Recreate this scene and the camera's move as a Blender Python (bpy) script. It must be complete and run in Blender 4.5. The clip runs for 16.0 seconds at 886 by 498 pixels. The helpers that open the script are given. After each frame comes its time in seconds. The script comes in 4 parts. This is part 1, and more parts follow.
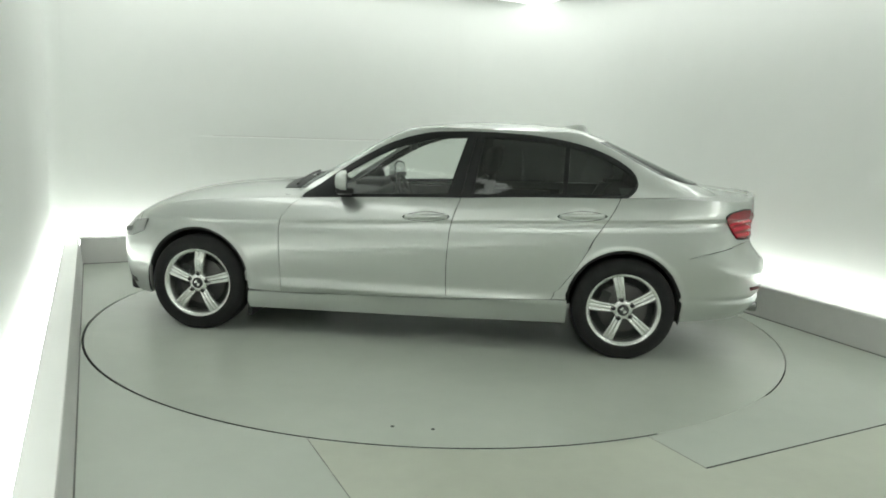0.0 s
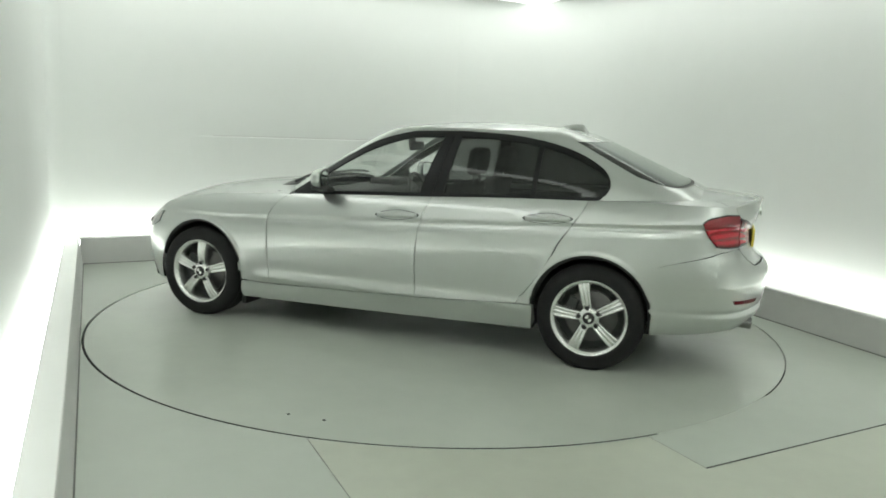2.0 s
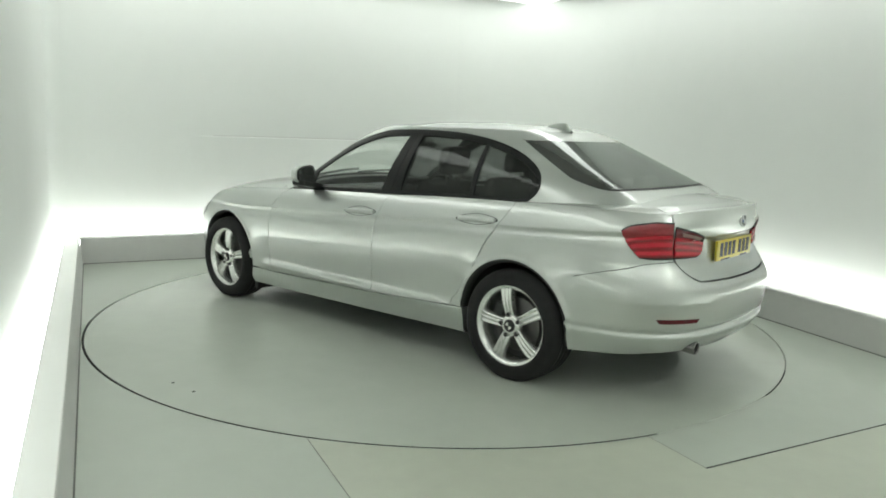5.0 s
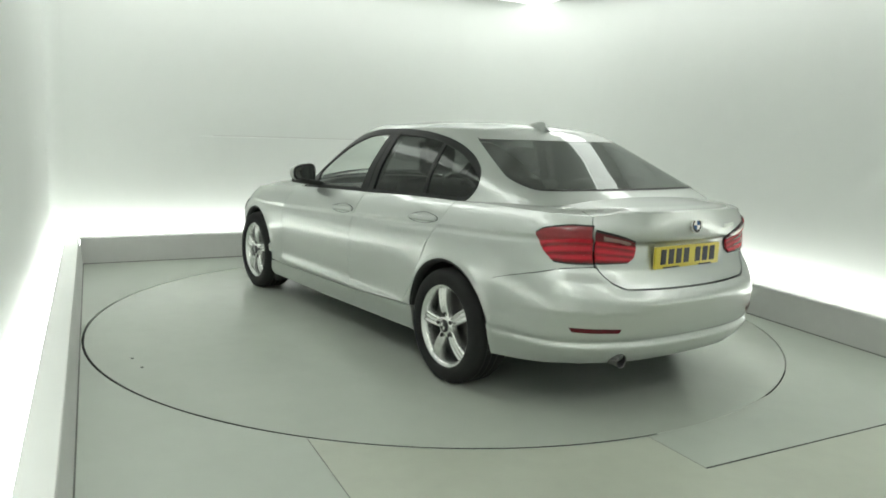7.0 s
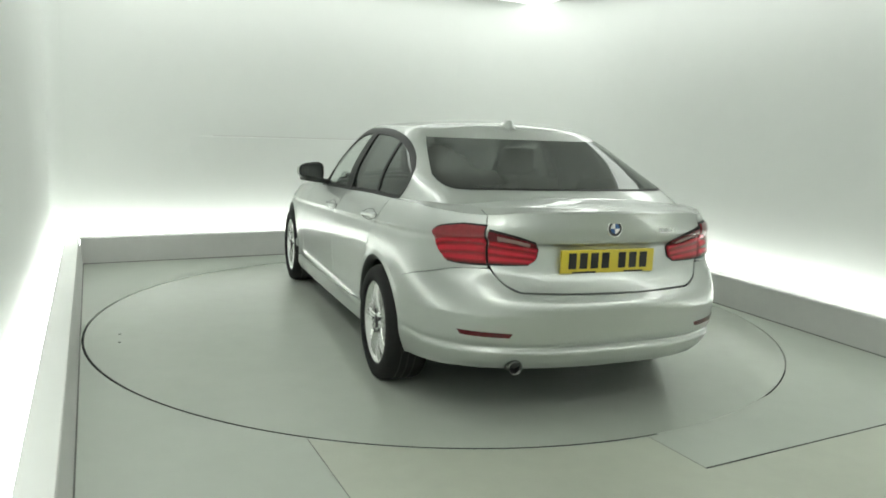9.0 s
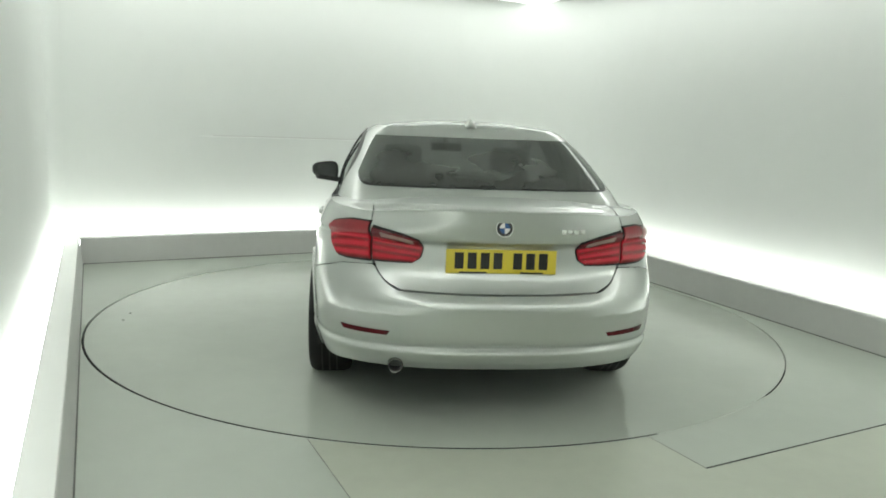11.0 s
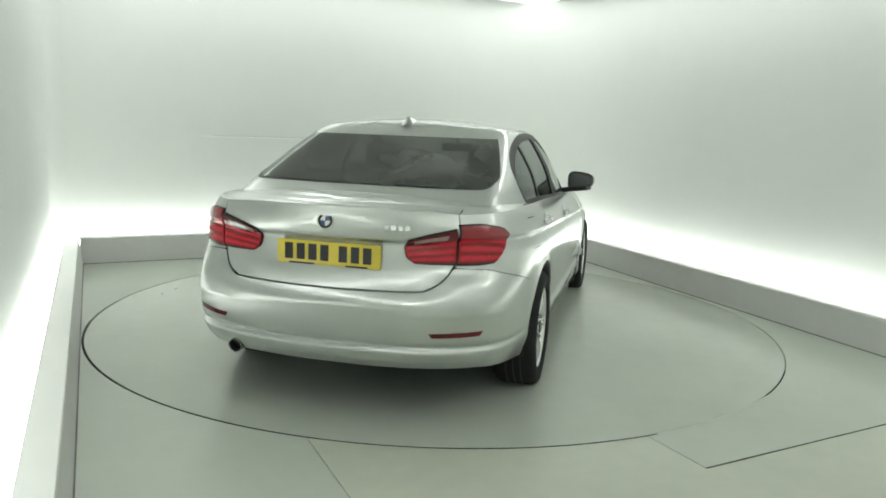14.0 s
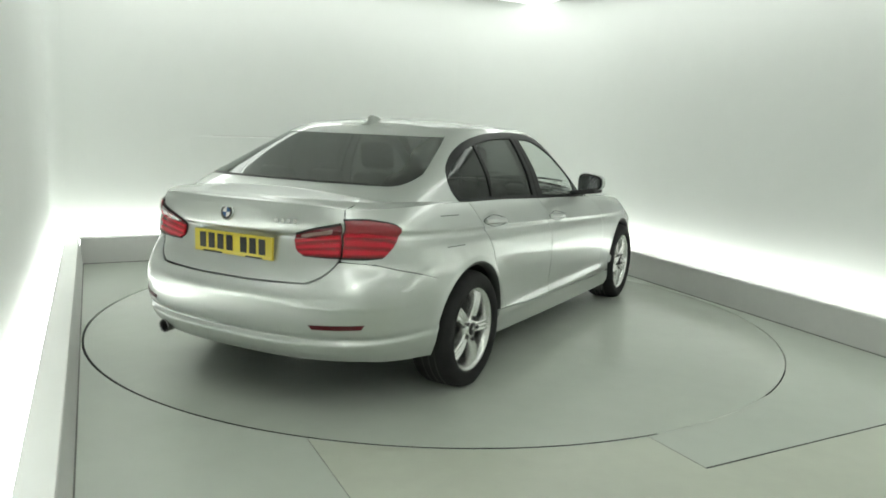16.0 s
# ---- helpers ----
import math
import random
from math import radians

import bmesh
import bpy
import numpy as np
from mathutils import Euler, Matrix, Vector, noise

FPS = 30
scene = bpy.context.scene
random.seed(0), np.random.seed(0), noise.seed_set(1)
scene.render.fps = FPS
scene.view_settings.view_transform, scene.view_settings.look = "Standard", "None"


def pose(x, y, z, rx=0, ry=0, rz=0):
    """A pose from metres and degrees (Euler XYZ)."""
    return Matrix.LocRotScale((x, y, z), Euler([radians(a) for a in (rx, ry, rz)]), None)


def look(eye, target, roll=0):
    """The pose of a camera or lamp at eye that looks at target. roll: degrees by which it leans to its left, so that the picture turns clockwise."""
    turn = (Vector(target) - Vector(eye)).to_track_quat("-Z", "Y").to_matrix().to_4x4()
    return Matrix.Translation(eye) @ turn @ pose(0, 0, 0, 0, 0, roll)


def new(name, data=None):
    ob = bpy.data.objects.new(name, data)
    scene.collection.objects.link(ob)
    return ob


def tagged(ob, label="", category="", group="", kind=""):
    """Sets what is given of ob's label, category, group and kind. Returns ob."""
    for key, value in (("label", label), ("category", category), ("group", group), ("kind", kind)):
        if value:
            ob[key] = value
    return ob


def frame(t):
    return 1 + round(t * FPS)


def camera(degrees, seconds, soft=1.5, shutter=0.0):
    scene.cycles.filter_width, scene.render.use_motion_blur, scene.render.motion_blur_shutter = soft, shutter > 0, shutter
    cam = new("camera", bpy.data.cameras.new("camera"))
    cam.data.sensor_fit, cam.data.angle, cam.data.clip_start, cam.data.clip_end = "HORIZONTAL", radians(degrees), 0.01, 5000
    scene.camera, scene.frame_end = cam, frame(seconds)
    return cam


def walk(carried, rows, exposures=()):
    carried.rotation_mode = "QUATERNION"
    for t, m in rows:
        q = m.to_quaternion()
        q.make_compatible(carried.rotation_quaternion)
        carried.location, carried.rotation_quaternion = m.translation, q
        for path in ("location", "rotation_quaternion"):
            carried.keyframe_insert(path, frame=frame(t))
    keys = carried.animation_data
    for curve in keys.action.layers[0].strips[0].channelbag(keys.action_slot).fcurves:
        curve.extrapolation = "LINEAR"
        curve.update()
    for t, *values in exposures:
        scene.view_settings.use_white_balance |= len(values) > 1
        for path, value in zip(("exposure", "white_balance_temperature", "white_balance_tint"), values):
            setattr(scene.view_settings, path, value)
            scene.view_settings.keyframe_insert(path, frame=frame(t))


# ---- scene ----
# ---- camera ----
EYE = (0.0, -5.604, 1.404)
YAW, PITCH, ROLL = 0.0052, 0.15952, 2.172
AIM = (EYE[0] + math.sin(YAW) * math.cos(PITCH), EYE[1] + math.cos(YAW) * math.cos(PITCH), EYE[2] - math.sin(PITCH))
STAND = look(EYE, AIM, ROLL)
cam = camera(61.32, 16.0, soft=1.8)
walk(cam, [(0, STAND), (16.0, STAND)], exposures=[(0, 0.0, 6500, 10), (16.0, 0.0, 6500, 10)])

# ---- world and light ----
LED = 9.3        # light slot behind the kerb
TOP = 3.15        # light strip round the ceiling's edge
world = bpy.data.worlds.new("world")
world.use_nodes = True
world.node_tree.nodes["Background"].inputs[0].default_value = (0.8, 0.85, 0.8, 1)
world.node_tree.nodes["Background"].inputs[1].default_value = 0.05
scene.world = world


# ---- materials ----
def material(name, colour, rough=0.5, metal=0.0, coat=0.0, vary=0.0, size=8.0, bump=0.0, bump_size=300.0, emit=0.0, rough_vary=0.0, ior=1.5, coat_rough=0.04, coat_ior=1.5):
    m = bpy.data.materials.new(name)
    m.use_nodes = True
    nodes, links = m.node_tree.nodes, m.node_tree.links
    b = nodes["Principled BSDF"]
    b.inputs["Base Color"].default_value = (*colour, 1)
    b.inputs["Roughness"].default_value = rough
    b.inputs["Metallic"].default_value = metal
    b.inputs["Coat Weight"].default_value = coat
    b.inputs["Coat Roughness"].default_value = coat_rough
    b.inputs["Coat IOR"].default_value = coat_ior
    b.inputs["IOR"].default_value = ior
    if emit:
        b.inputs["Emission Color"].default_value = (*colour, 1)
        b.inputs["Emission Strength"].default_value = emit
    co = nodes.new("ShaderNodeTexCoord")
    if vary or rough_vary:
        n1 = nodes.new("ShaderNodeTexNoise")
        n1.inputs["Scale"].default_value, n1.inputs["Detail"].default_value = size, 6
        n2 = nodes.new("ShaderNodeTexNoise")
        n2.inputs["Scale"].default_value, n2.inputs["Detail"].default_value = size * 9, 3
        add = nodes.new("ShaderNodeMath")
        add.operation = "MULTIPLY_ADD"
        add.inputs[1].default_value = 0.35
        links.new(co.outputs["Object"], n1.inputs["Vector"])
        links.new(co.outputs["Object"], n2.inputs["Vector"])
        links.new(n2.outputs["Fac"], add.inputs[0])
        links.new(n1.outputs["Fac"], add.inputs[2])
        if vary:
            ramp = nodes.new("ShaderNodeMapRange")
            ramp.inputs["From Min"].default_value, ramp.inputs["From Max"].default_value = 0.2, 1.15
            ramp.inputs["To Min"].default_value, ramp.inputs["To Max"].default_value = 1 - vary, 1 + vary
            mul = nodes.new("ShaderNodeVectorMath")
            mul.operation = "SCALE"
            mul.inputs[0].default_value = colour
            links.new(add.outputs[0], ramp.inputs["Value"])
            links.new(ramp.outputs[0], mul.inputs["Scale"])
            links.new(mul.outputs[0], b.inputs["Base Color"])
        if rough_vary:
            rr = nodes.new("ShaderNodeMapRange")
            rr.inputs["From Min"].default_value, rr.inputs["From Max"].default_value = 0.2, 1.15
            rr.inputs["To Min"].default_value, rr.inputs["To Max"].default_value = rough - rough_vary, rough + rough_vary
            links.new(add.outputs[0], rr.inputs["Value"])
            links.new(rr.outputs[0], b.inputs["Roughness"])
    if bump:
        n3 = nodes.new("ShaderNodeTexNoise")
        n3.inputs["Scale"].default_value, n3.inputs["Detail"].default_value = bump_size, 2
        bp = nodes.new("ShaderNodeBump")
        bp.inputs["Strength"].default_value, bp.inputs["Distance"].default_value = bump, 0.002
        links.new(co.outputs["Object"], n3.inputs["Vector"])
        links.new(n3.outputs["Fac"], bp.inputs["Height"])
        links.new(bp.outputs[0], b.inputs["Normal"])
    return m


def glass(name, colour, rough=0.0, ior=1.52, haze=0.0):
    """Thin tinted pane: part of the light goes straight through, part is mirrored; a pale veil imitates reflected haze.
    """
    m = bpy.data.materials.new(name)
    m.use_nodes = True
    nodes, links = m.node_tree.nodes, m.node_tree.links
    nodes.remove(nodes["Principled BSDF"])
    tr, gl, mix, fr = (nodes.new("ShaderNode" + k) for k in ("BsdfTransparent", "BsdfGlossy", "MixShader", "LayerWeight"))
    tr.inputs[0].default_value = (*colour, 1)
    gl.inputs["Roughness"].default_value = rough
    gl.inputs[0].default_value = (0.9, 0.95, 0.92, 1)
    # the same mirror strength from either side of the pane
    fr.inputs[0].default_value = 0.5
    f0 = ((ior - 1) / (ior + 1)) ** 2
    power, scaled = nodes.new("ShaderNodeMath"), nodes.new("ShaderNodeMath")
    power.operation, scaled.operation = "POWER", "MULTIPLY_ADD"
    power.inputs[1].default_value = 5.0
    scaled.inputs[1].default_value, scaled.inputs[2].default_value = 1 - f0, f0
    links.new(fr.outputs["Facing"], power.inputs[0])
    links.new(power.outputs[0], scaled.inputs[0])
    links.new(scaled.outputs[0], mix.inputs[0])
    links.new(tr.outputs[0], mix.inputs[1])
    links.new(gl.outputs[0], mix.inputs[2])
    out = mix
    # pale diffuse veil mixed in, in place of the bright ceiling's hazy reflection
    if haze:
        df, mx = nodes.new("ShaderNodeBsdfDiffuse"), nodes.new("ShaderNodeMixShader")
        df.inputs[0].default_value = (0.62, 0.64, 0.60, 1)
        noise, rng, co = nodes.new("ShaderNodeTexNoise"), nodes.new("ShaderNodeMapRange"), nodes.new("ShaderNodeTexCoord")
        noise.inputs["Scale"].default_value, noise.inputs["Detail"].default_value = 3.0, 5
        rng.inputs["To Min"].default_value, rng.inputs["To Max"].default_value = haze * 0.7, haze * 1.3
        links.new(co.outputs["Object"], noise.inputs["Vector"])
        links.new(noise.outputs["Fac"], rng.inputs["Value"])
        links.new(rng.outputs[0], mx.inputs[0])
        links.new(mix.outputs[0], mx.inputs[1])
        links.new(df.outputs[0], mx.inputs[2])
        out = mx
    links.new(out.outputs[0], nodes["Material Output"].inputs[0])
    return m


M_WALL = material("white_wall_paint", (0.80, 0.825, 0.80), 0.75, vary=0.03, size=0.7, bump=0.08, bump_size=120)
M_CEIL = material("white_ceiling_paint", (0.82, 0.84, 0.82), 0.8, vary=0.02, size=1.0)
M_KERB = material("kerb_paint", (0.66, 0.66, 0.645), 0.5, vary=0.10, size=1.5, bump=0.1, bump_size=60)
M_LEDGE = material("ledge_paint", (0.87, 0.885, 0.86), 0.25, vary=0.04, size=2.0)
M_FLOOR = material("floor_paint", (0.478, 0.522, 0.462), 0.34, vary=0.12, size=0.8, bump=0.05, bump_size=60, rough_vary=0.02)
M_PLATE = material("floor_plate_paint", (0.485, 0.515, 0.435), 0.34, vary=0.17, size=1.1, bump=0.12, bump_size=35, rough_vary=0.08)
M_DISC = material("turntable_paint", (0.480, 0.520, 0.458), 0.23, vary=0.12, size=0.6, bump=0.05, bump_size=60, rough_vary=0.02)
M_GAP = material("dark_gap", (0.03, 0.035, 0.03), 0.8, vary=0.2, size=20)
M_JOINT = material("dirty_sealant", (0.16, 0.165, 0.15), 0.8, vary=0.4, size=6)
M_FAINT = material("pale_sealant", (0.30, 0.315, 0.28), 0.8, vary=0.3, size=6)
M_SPECK = material("dark_debris", (0.05, 0.055, 0.05), 0.8, vary=0.2, size=60)
M_LED = material("light_slot", (0.98, 1.0, 0.965), 0.5, emit=LED)
M_TOP = material("ceiling_diffuser", (0.975, 1.0, 0.96), 0.5, emit=TOP)
M_PAINT = material("silver_paint", (0.525, 0.55, 0.53), 0.36, metal=0.85, coat=1.0, coat_rough=0.03, coat_ior=1.6, vary=0.02, size=3.0, bump=0.02, bump_size=900)
M_BLACK = material("black_gloss_trim", (0.010, 0.011, 0.011), 0.42, ior=1.33, vary=0.1, size=20)
M_PLASTIC = material("black_plastic", (0.018, 0.019, 0.018), 0.5, vary=0.15, size=15, bump=0.2, bump_size=400)
M_RUBBER = material("tyre_rubber", (0.020, 0.0205, 0.020), 0.75, ior=1.3, vary=0.25, size=14, bump=0.25, bump_size=250)
M_ALLOY = material("alloy_silver", (0.74, 0.75, 0.73), 0.27, metal=0.85, coat=0.4, vary=0.04, size=12)
M_DARKALLOY = material("dark_alloy", (0.06, 0.065, 0.06), 0.5, metal=0.4, vary=0.15, size=12)
M_DISCBRAKE = material("brake_steel", (0.12, 0.12, 0.115), 0.42, metal=0.8, vary=0.15, size=30)
M_CHROME = material("chrome", (0.78, 0.79, 0.78), 0.10, metal=1.0, vary=0.03, size=20)
M_DARKCHROME = material("dull_chrome", (0.24, 0.24, 0.235), 0.22, metal=1.0, vary=0.08, size=20)
M_RED = material("red_lens", (0.40, 0.006, 0.016), 0.22, coat=0.2, vary=0.10, size=18, bump=0.15, bump_size=160)
M_REDBAR = material("red_light_bar", (0.58, 0.014, 0.034), 0.18, coat=0.3, vary=0.06, size=30)
M_REDDARK = material("smoked_red_lens", (0.12, 0.006, 0.012), 0.14, coat=0.3, vary=0.10, size=30)
M_GROOVE = material("red_lens_groove", (0.21, 0.006, 0.012), 0.22, coat=0.2, vary=0.10, size=30)
M_CLEAR = material("clear_lens", (0.40, 0.41, 0.40), 0.14, metal=0.4, coat=1.0, vary=0.06, size=40)
M_REFLECT = material("dark_red_reflector", (0.10, 0.005, 0.010), 0.25, coat=0.1, vary=0.1, size=60)
M_INDICATOR = material("pink_indicator_lens", (0.28, 0.026, 0.034), 0.16, coat=0.4, vary=0.15, size=60)
M_DULL = material("dull_clear_lens", (0.30, 0.17, 0.16), 0.12, coat=1.0, vary=0.10, size=40)
M_YELLOW = material("yellow_plate", (0.66, 0.53, 0.045), 0.38, coat=0.6, vary=0.04, size=25)
M_INK = material("plate_ink", (0.015, 0.015, 0.015), 0.4, vary=0.1, size=30)
M_BLUE = material("badge_blue", (0.05, 0.12, 0.28), 0.2, coat=1.0, vary=0.03, size=60)
M_WHITE = material("badge_white", (0.8, 0.8, 0.8), 0.2, coat=1.0, vary=0.03, size=60)
M_SEAT = material("dark_seat_cloth", (0.06, 0.061, 0.064), 0.85, vary=0.2, size=12, bump=0.3, bump_size=300)
M_CABIN = material("cabin_plastic", (0.05, 0.051, 0.051), 0.6, vary=0.15, size=10, bump=0.2, bump_size=200)
M_LINER = material("grey_headlining", (0.32, 0.33, 0.31), 0.9, vary=0.06, size=10, bump=0.2, bump_size=200)
M_UNDER = material("underbody_black", (0.02, 0.02, 0.02), 0.8, vary=0.2, size=6)
M_GLASS = glass("light_glass", (0.88, 0.91, 0.89), ior=1.45, haze=0.05)
M_TINT = glass("privacy_glass", (0.13, 0.137, 0.135), ior=1.40, haze=0.03)
M_REAR = glass("rear_privacy_glass", (0.10, 0.107, 0.104), ior=1.47, haze=0.085)
M_MIRROR = material("mirror_glass", (0.75, 0.77, 0.76), 0.03, metal=1.0, vary=0.01, size=10)


# ---- mesh helpers ----
def mesh_object(name, verts, faces, mat, parent=None, label="", smooth=True):
    me = bpy.data.meshes.new(name)
    me.from_pydata([tuple(map(float, v)) for v in verts], [], faces)
    me.materials.append(mat)
    if smooth:
        me.polygons.foreach_set("use_smooth", [True] * len(me.polygons))
    me.update()
    ob = new(name, me)
    if parent:
        ob.parent = parent
    return tagged(ob, label) if label else ob


class Shell:
    """Collects grids and solids into one mesh."""

    def __init__(self):
        self.v, self.f = [], []

    def add(self, verts, faces):
        k = len(self.v)
        self.v += [tuple(map(float, q)) for q in verts]
        self.f += [tuple(i + k for i in f) for f in faces]
        return self

    def grid(self, P, centre=(1.2, 0.0, 0.6), skirt=0.0, flip=False):
        """A grid of points as a smooth sheet that faces away from centre, with its rim turned in by skirt."""
        P = np.asarray(P, float)
        n, m = P.shape[:2]
        du, dv = np.gradient(P, axis=0), np.gradient(P, axis=1)
        N = np.cross(du, dv)
        N /= np.linalg.norm(N, axis=2, keepdims=True) + 1e-12
        mid = P.mean((0, 1)) - np.array(centre)
        out = (N.mean((0, 1)) @ mid > 0) != flip
        if not out:
            N = -N
        idx = np.arange(n * m).reshape(n, m)
        faces = []
        for i in range(n - 1):
            for j in range(m - 1):
                q = (idx[i, j], idx[i + 1, j], idx[i + 1, j + 1], idx[i, j + 1])
                faces.append(q if out else q[::-1])
        self.add(P.reshape(-1, 3), faces)
        if skirt:
            ring = [(i, 0) for i in range(n)] + [(n - 1, j) for j in range(1, m)] + [(i, m - 1) for i in range(n - 2, -1, -1)] + [(0, j) for j in range(m - 2, 0, -1)]
            a = [P[q] for q in ring]
            b = [P[q] - N[q] * skirt for q in ring]
            k = len(ring)
            fs = [(i, (i + 1) % k, (i + 1) % k + k, i + k) for i in range(k)]
            self.add(a + b, [f[::-1] for f in fs] if out else fs)
        return self

    def mirrored(self):
        """The same and its mirror image across y = 0, joined."""
        k = len(self.v)
        self.v += [(x, -y, z) for x, y, z in self.v]
        self.f += [tuple(i + k for i in f[::-1]) for f in self.f]
        return self

    def flipped(self):
        s = Shell()
        s.v = [(x, -y, z) for x, y, z in self.v]
        s.f = [f[::-1] for f in self.f]
        return s

    def box(self, x0, x1, y0, y1, z0, z1, bevel=0.0):
        bm = bmesh.new()
        bmesh.ops.create_cube(bm, size=1)
        for v in bm.verts:
            v.co = Vector(((x0 + x1) / 2 + v.co.x * (x1 - x0), (y0 + y1) / 2 + v.co.y * (y1 - y0), (z0 + z1) / 2 + v.co.z * (z1 - z0)))
        if bevel:
            bmesh.ops.bevel(bm, geom=bm.edges[:], offset=bevel, segments=3, profile=0.5, affect="EDGES")
        return self.bm(bm)

    def bm(self, bm, m=None):
        if m is not None:
            bm.transform(m)
        bm.verts.index_update()
        self.add([v.co[:] for v in bm.verts], [[v.index for v in f.verts] for f in bm.faces])
        bm.free()
        return self

    def lathe(self, profile, n=48, m=None):
        """Turns (radius, height) round the y axis."""
        prof = list(profile)
        V, F = [], []
        for i in range(n):
            c, s = math.cos(2 * math.pi * i / n), math.sin(2 * math.pi * i / n)
            V += [Vector((r * c, h, r * s)) for r, h in prof]
        k = len(prof)
        for i in range(n):
            for j in range(k - 1):
                a, b = i * k + j, ((i + 1) % n) * k + j
                F.append((a, a + 1, b + 1, b))
        if m is not None:
            V = [m @ v for v in V]
        return self.add(V, F)

    def shift(self, d):
        self.v = [(x - d[0], y - d[1], z - d[2]) for x, y, z in self.v]
        return self


def pchip(pts):
    """A smooth curve through (x, y) pairs that does not overshoot."""
    pts = sorted(pts)
    x, y = np.array([q[0] for q in pts], float), np.array([q[1] for q in pts], float)
    h, d = np.diff(x), np.diff(y) / np.diff(x)
    s = np.zeros(len(x))
    for i in range(1, len(x) - 1):
        if d[i - 1] * d[i] > 0:
            w1, w2 = 2 * h[i] + h[i - 1], h[i] + 2 * h[i - 1]
            s[i] = (w1 + w2) / (w1 / d[i - 1] + w2 / d[i])
    s[0], s[-1] = d[0], d[-1]

    def f(q):
        q = np.clip(np.asarray(q, float), x[0], x[-1])
        i = np.clip(np.searchsorted(x, q) - 1, 0, len(h) - 1)
        t = (q - x[i]) / h[i]
        return (1 + 2 * t) * (1 - t) ** 2 * y[i] + t * (1 - t) ** 2 * h[i] * s[i] + t * t * (3 - 2 * t) * y[i + 1] + t * t * (t - 1) * h[i] * s[i + 1]
    return f


def step(a, b, x):
    t = np.clip((np.asarray(x, float) - a) / (b - a), 0, 1)
    return t * t * (3 - 2 * t)


# ---- the room ----
A0, B0 = Vector((-3.39, 1.41, 0)), Vector((1.11, 3.90, 0))      # kerb corners behind the turntable
LEFT, RIGHT = Vector((0.423, -0.906, 0)), Vector((0.379, -0.926, 0))
KERB_H, LEDGE_W = 0.25, 0.15


def run_frame(origin, along):
    """x along the kerb, y outwards, z up."""
    along = along.normalized()
    return Matrix.Translation(origin) @ Matrix((along, Vector((-along.y, along.x, 0)), (0, 0, 1))).transposed().to_4x4()


BACK = (B0 - A0).normalized()
LEN_BACK = (B0 - A0).length
F_BACK, F_LEFT, F_RIGHT = run_frame(A0, BACK), run_frame(A0, -LEFT), run_frame(B0, RIGHT)
SIDE = 8.2


def prism(name, m, outline, x0, x1, mat, kind="structure", label="", skew0=0.0, skew1=0.0, category=""):
    """An outline in (y, z) drawn out along x of the frame m; skew mitres the ends by y."""
    n = len(outline)
    V = [m @ Vector((x0 + skew0 * y, y, z)) for y, z in outline] + [m @ Vector((x1 + skew1 * y, y, z)) for y, z in outline]
    F = [(i, (i + 1) % n, (i + 1) % n + n, i + n) for i in range(n)] + [tuple(range(n))[::-1], tuple(range(n, 2 * n))]
    ob = mesh_object(name, V, F, mat, smooth=False)
    bm = bmesh.new()
    bm.from_mesh(ob.data)
    bmesh.ops.recalc_face_normals(bm, faces=bm.faces)
    bm.to_mesh(ob.data)
    bm.free()
    return tagged(ob, label, category, kind=kind)


def mitre(a, b):
    """How far the end of run a shifts per metre outwards where run b follows."""
    t = math.acos(max(-1, min(1, a.normalized().dot(b.normalized()))))
    return math.tan(t / 2)


MB, ML = mitre(BACK, RIGHT), mitre(-LEFT, BACK)

def board(back):
    """Section of the kerb; its face leans back by that much."""
    return [(0, 0), (back, KERB_H - 0.006), (back + 0.006, KERB_H), (LEDGE_W, KERB_H), (LEDGE_W, KERB_H - 0.02), (back + 0.02, KERB_H - 0.02), (0.02, 0)]


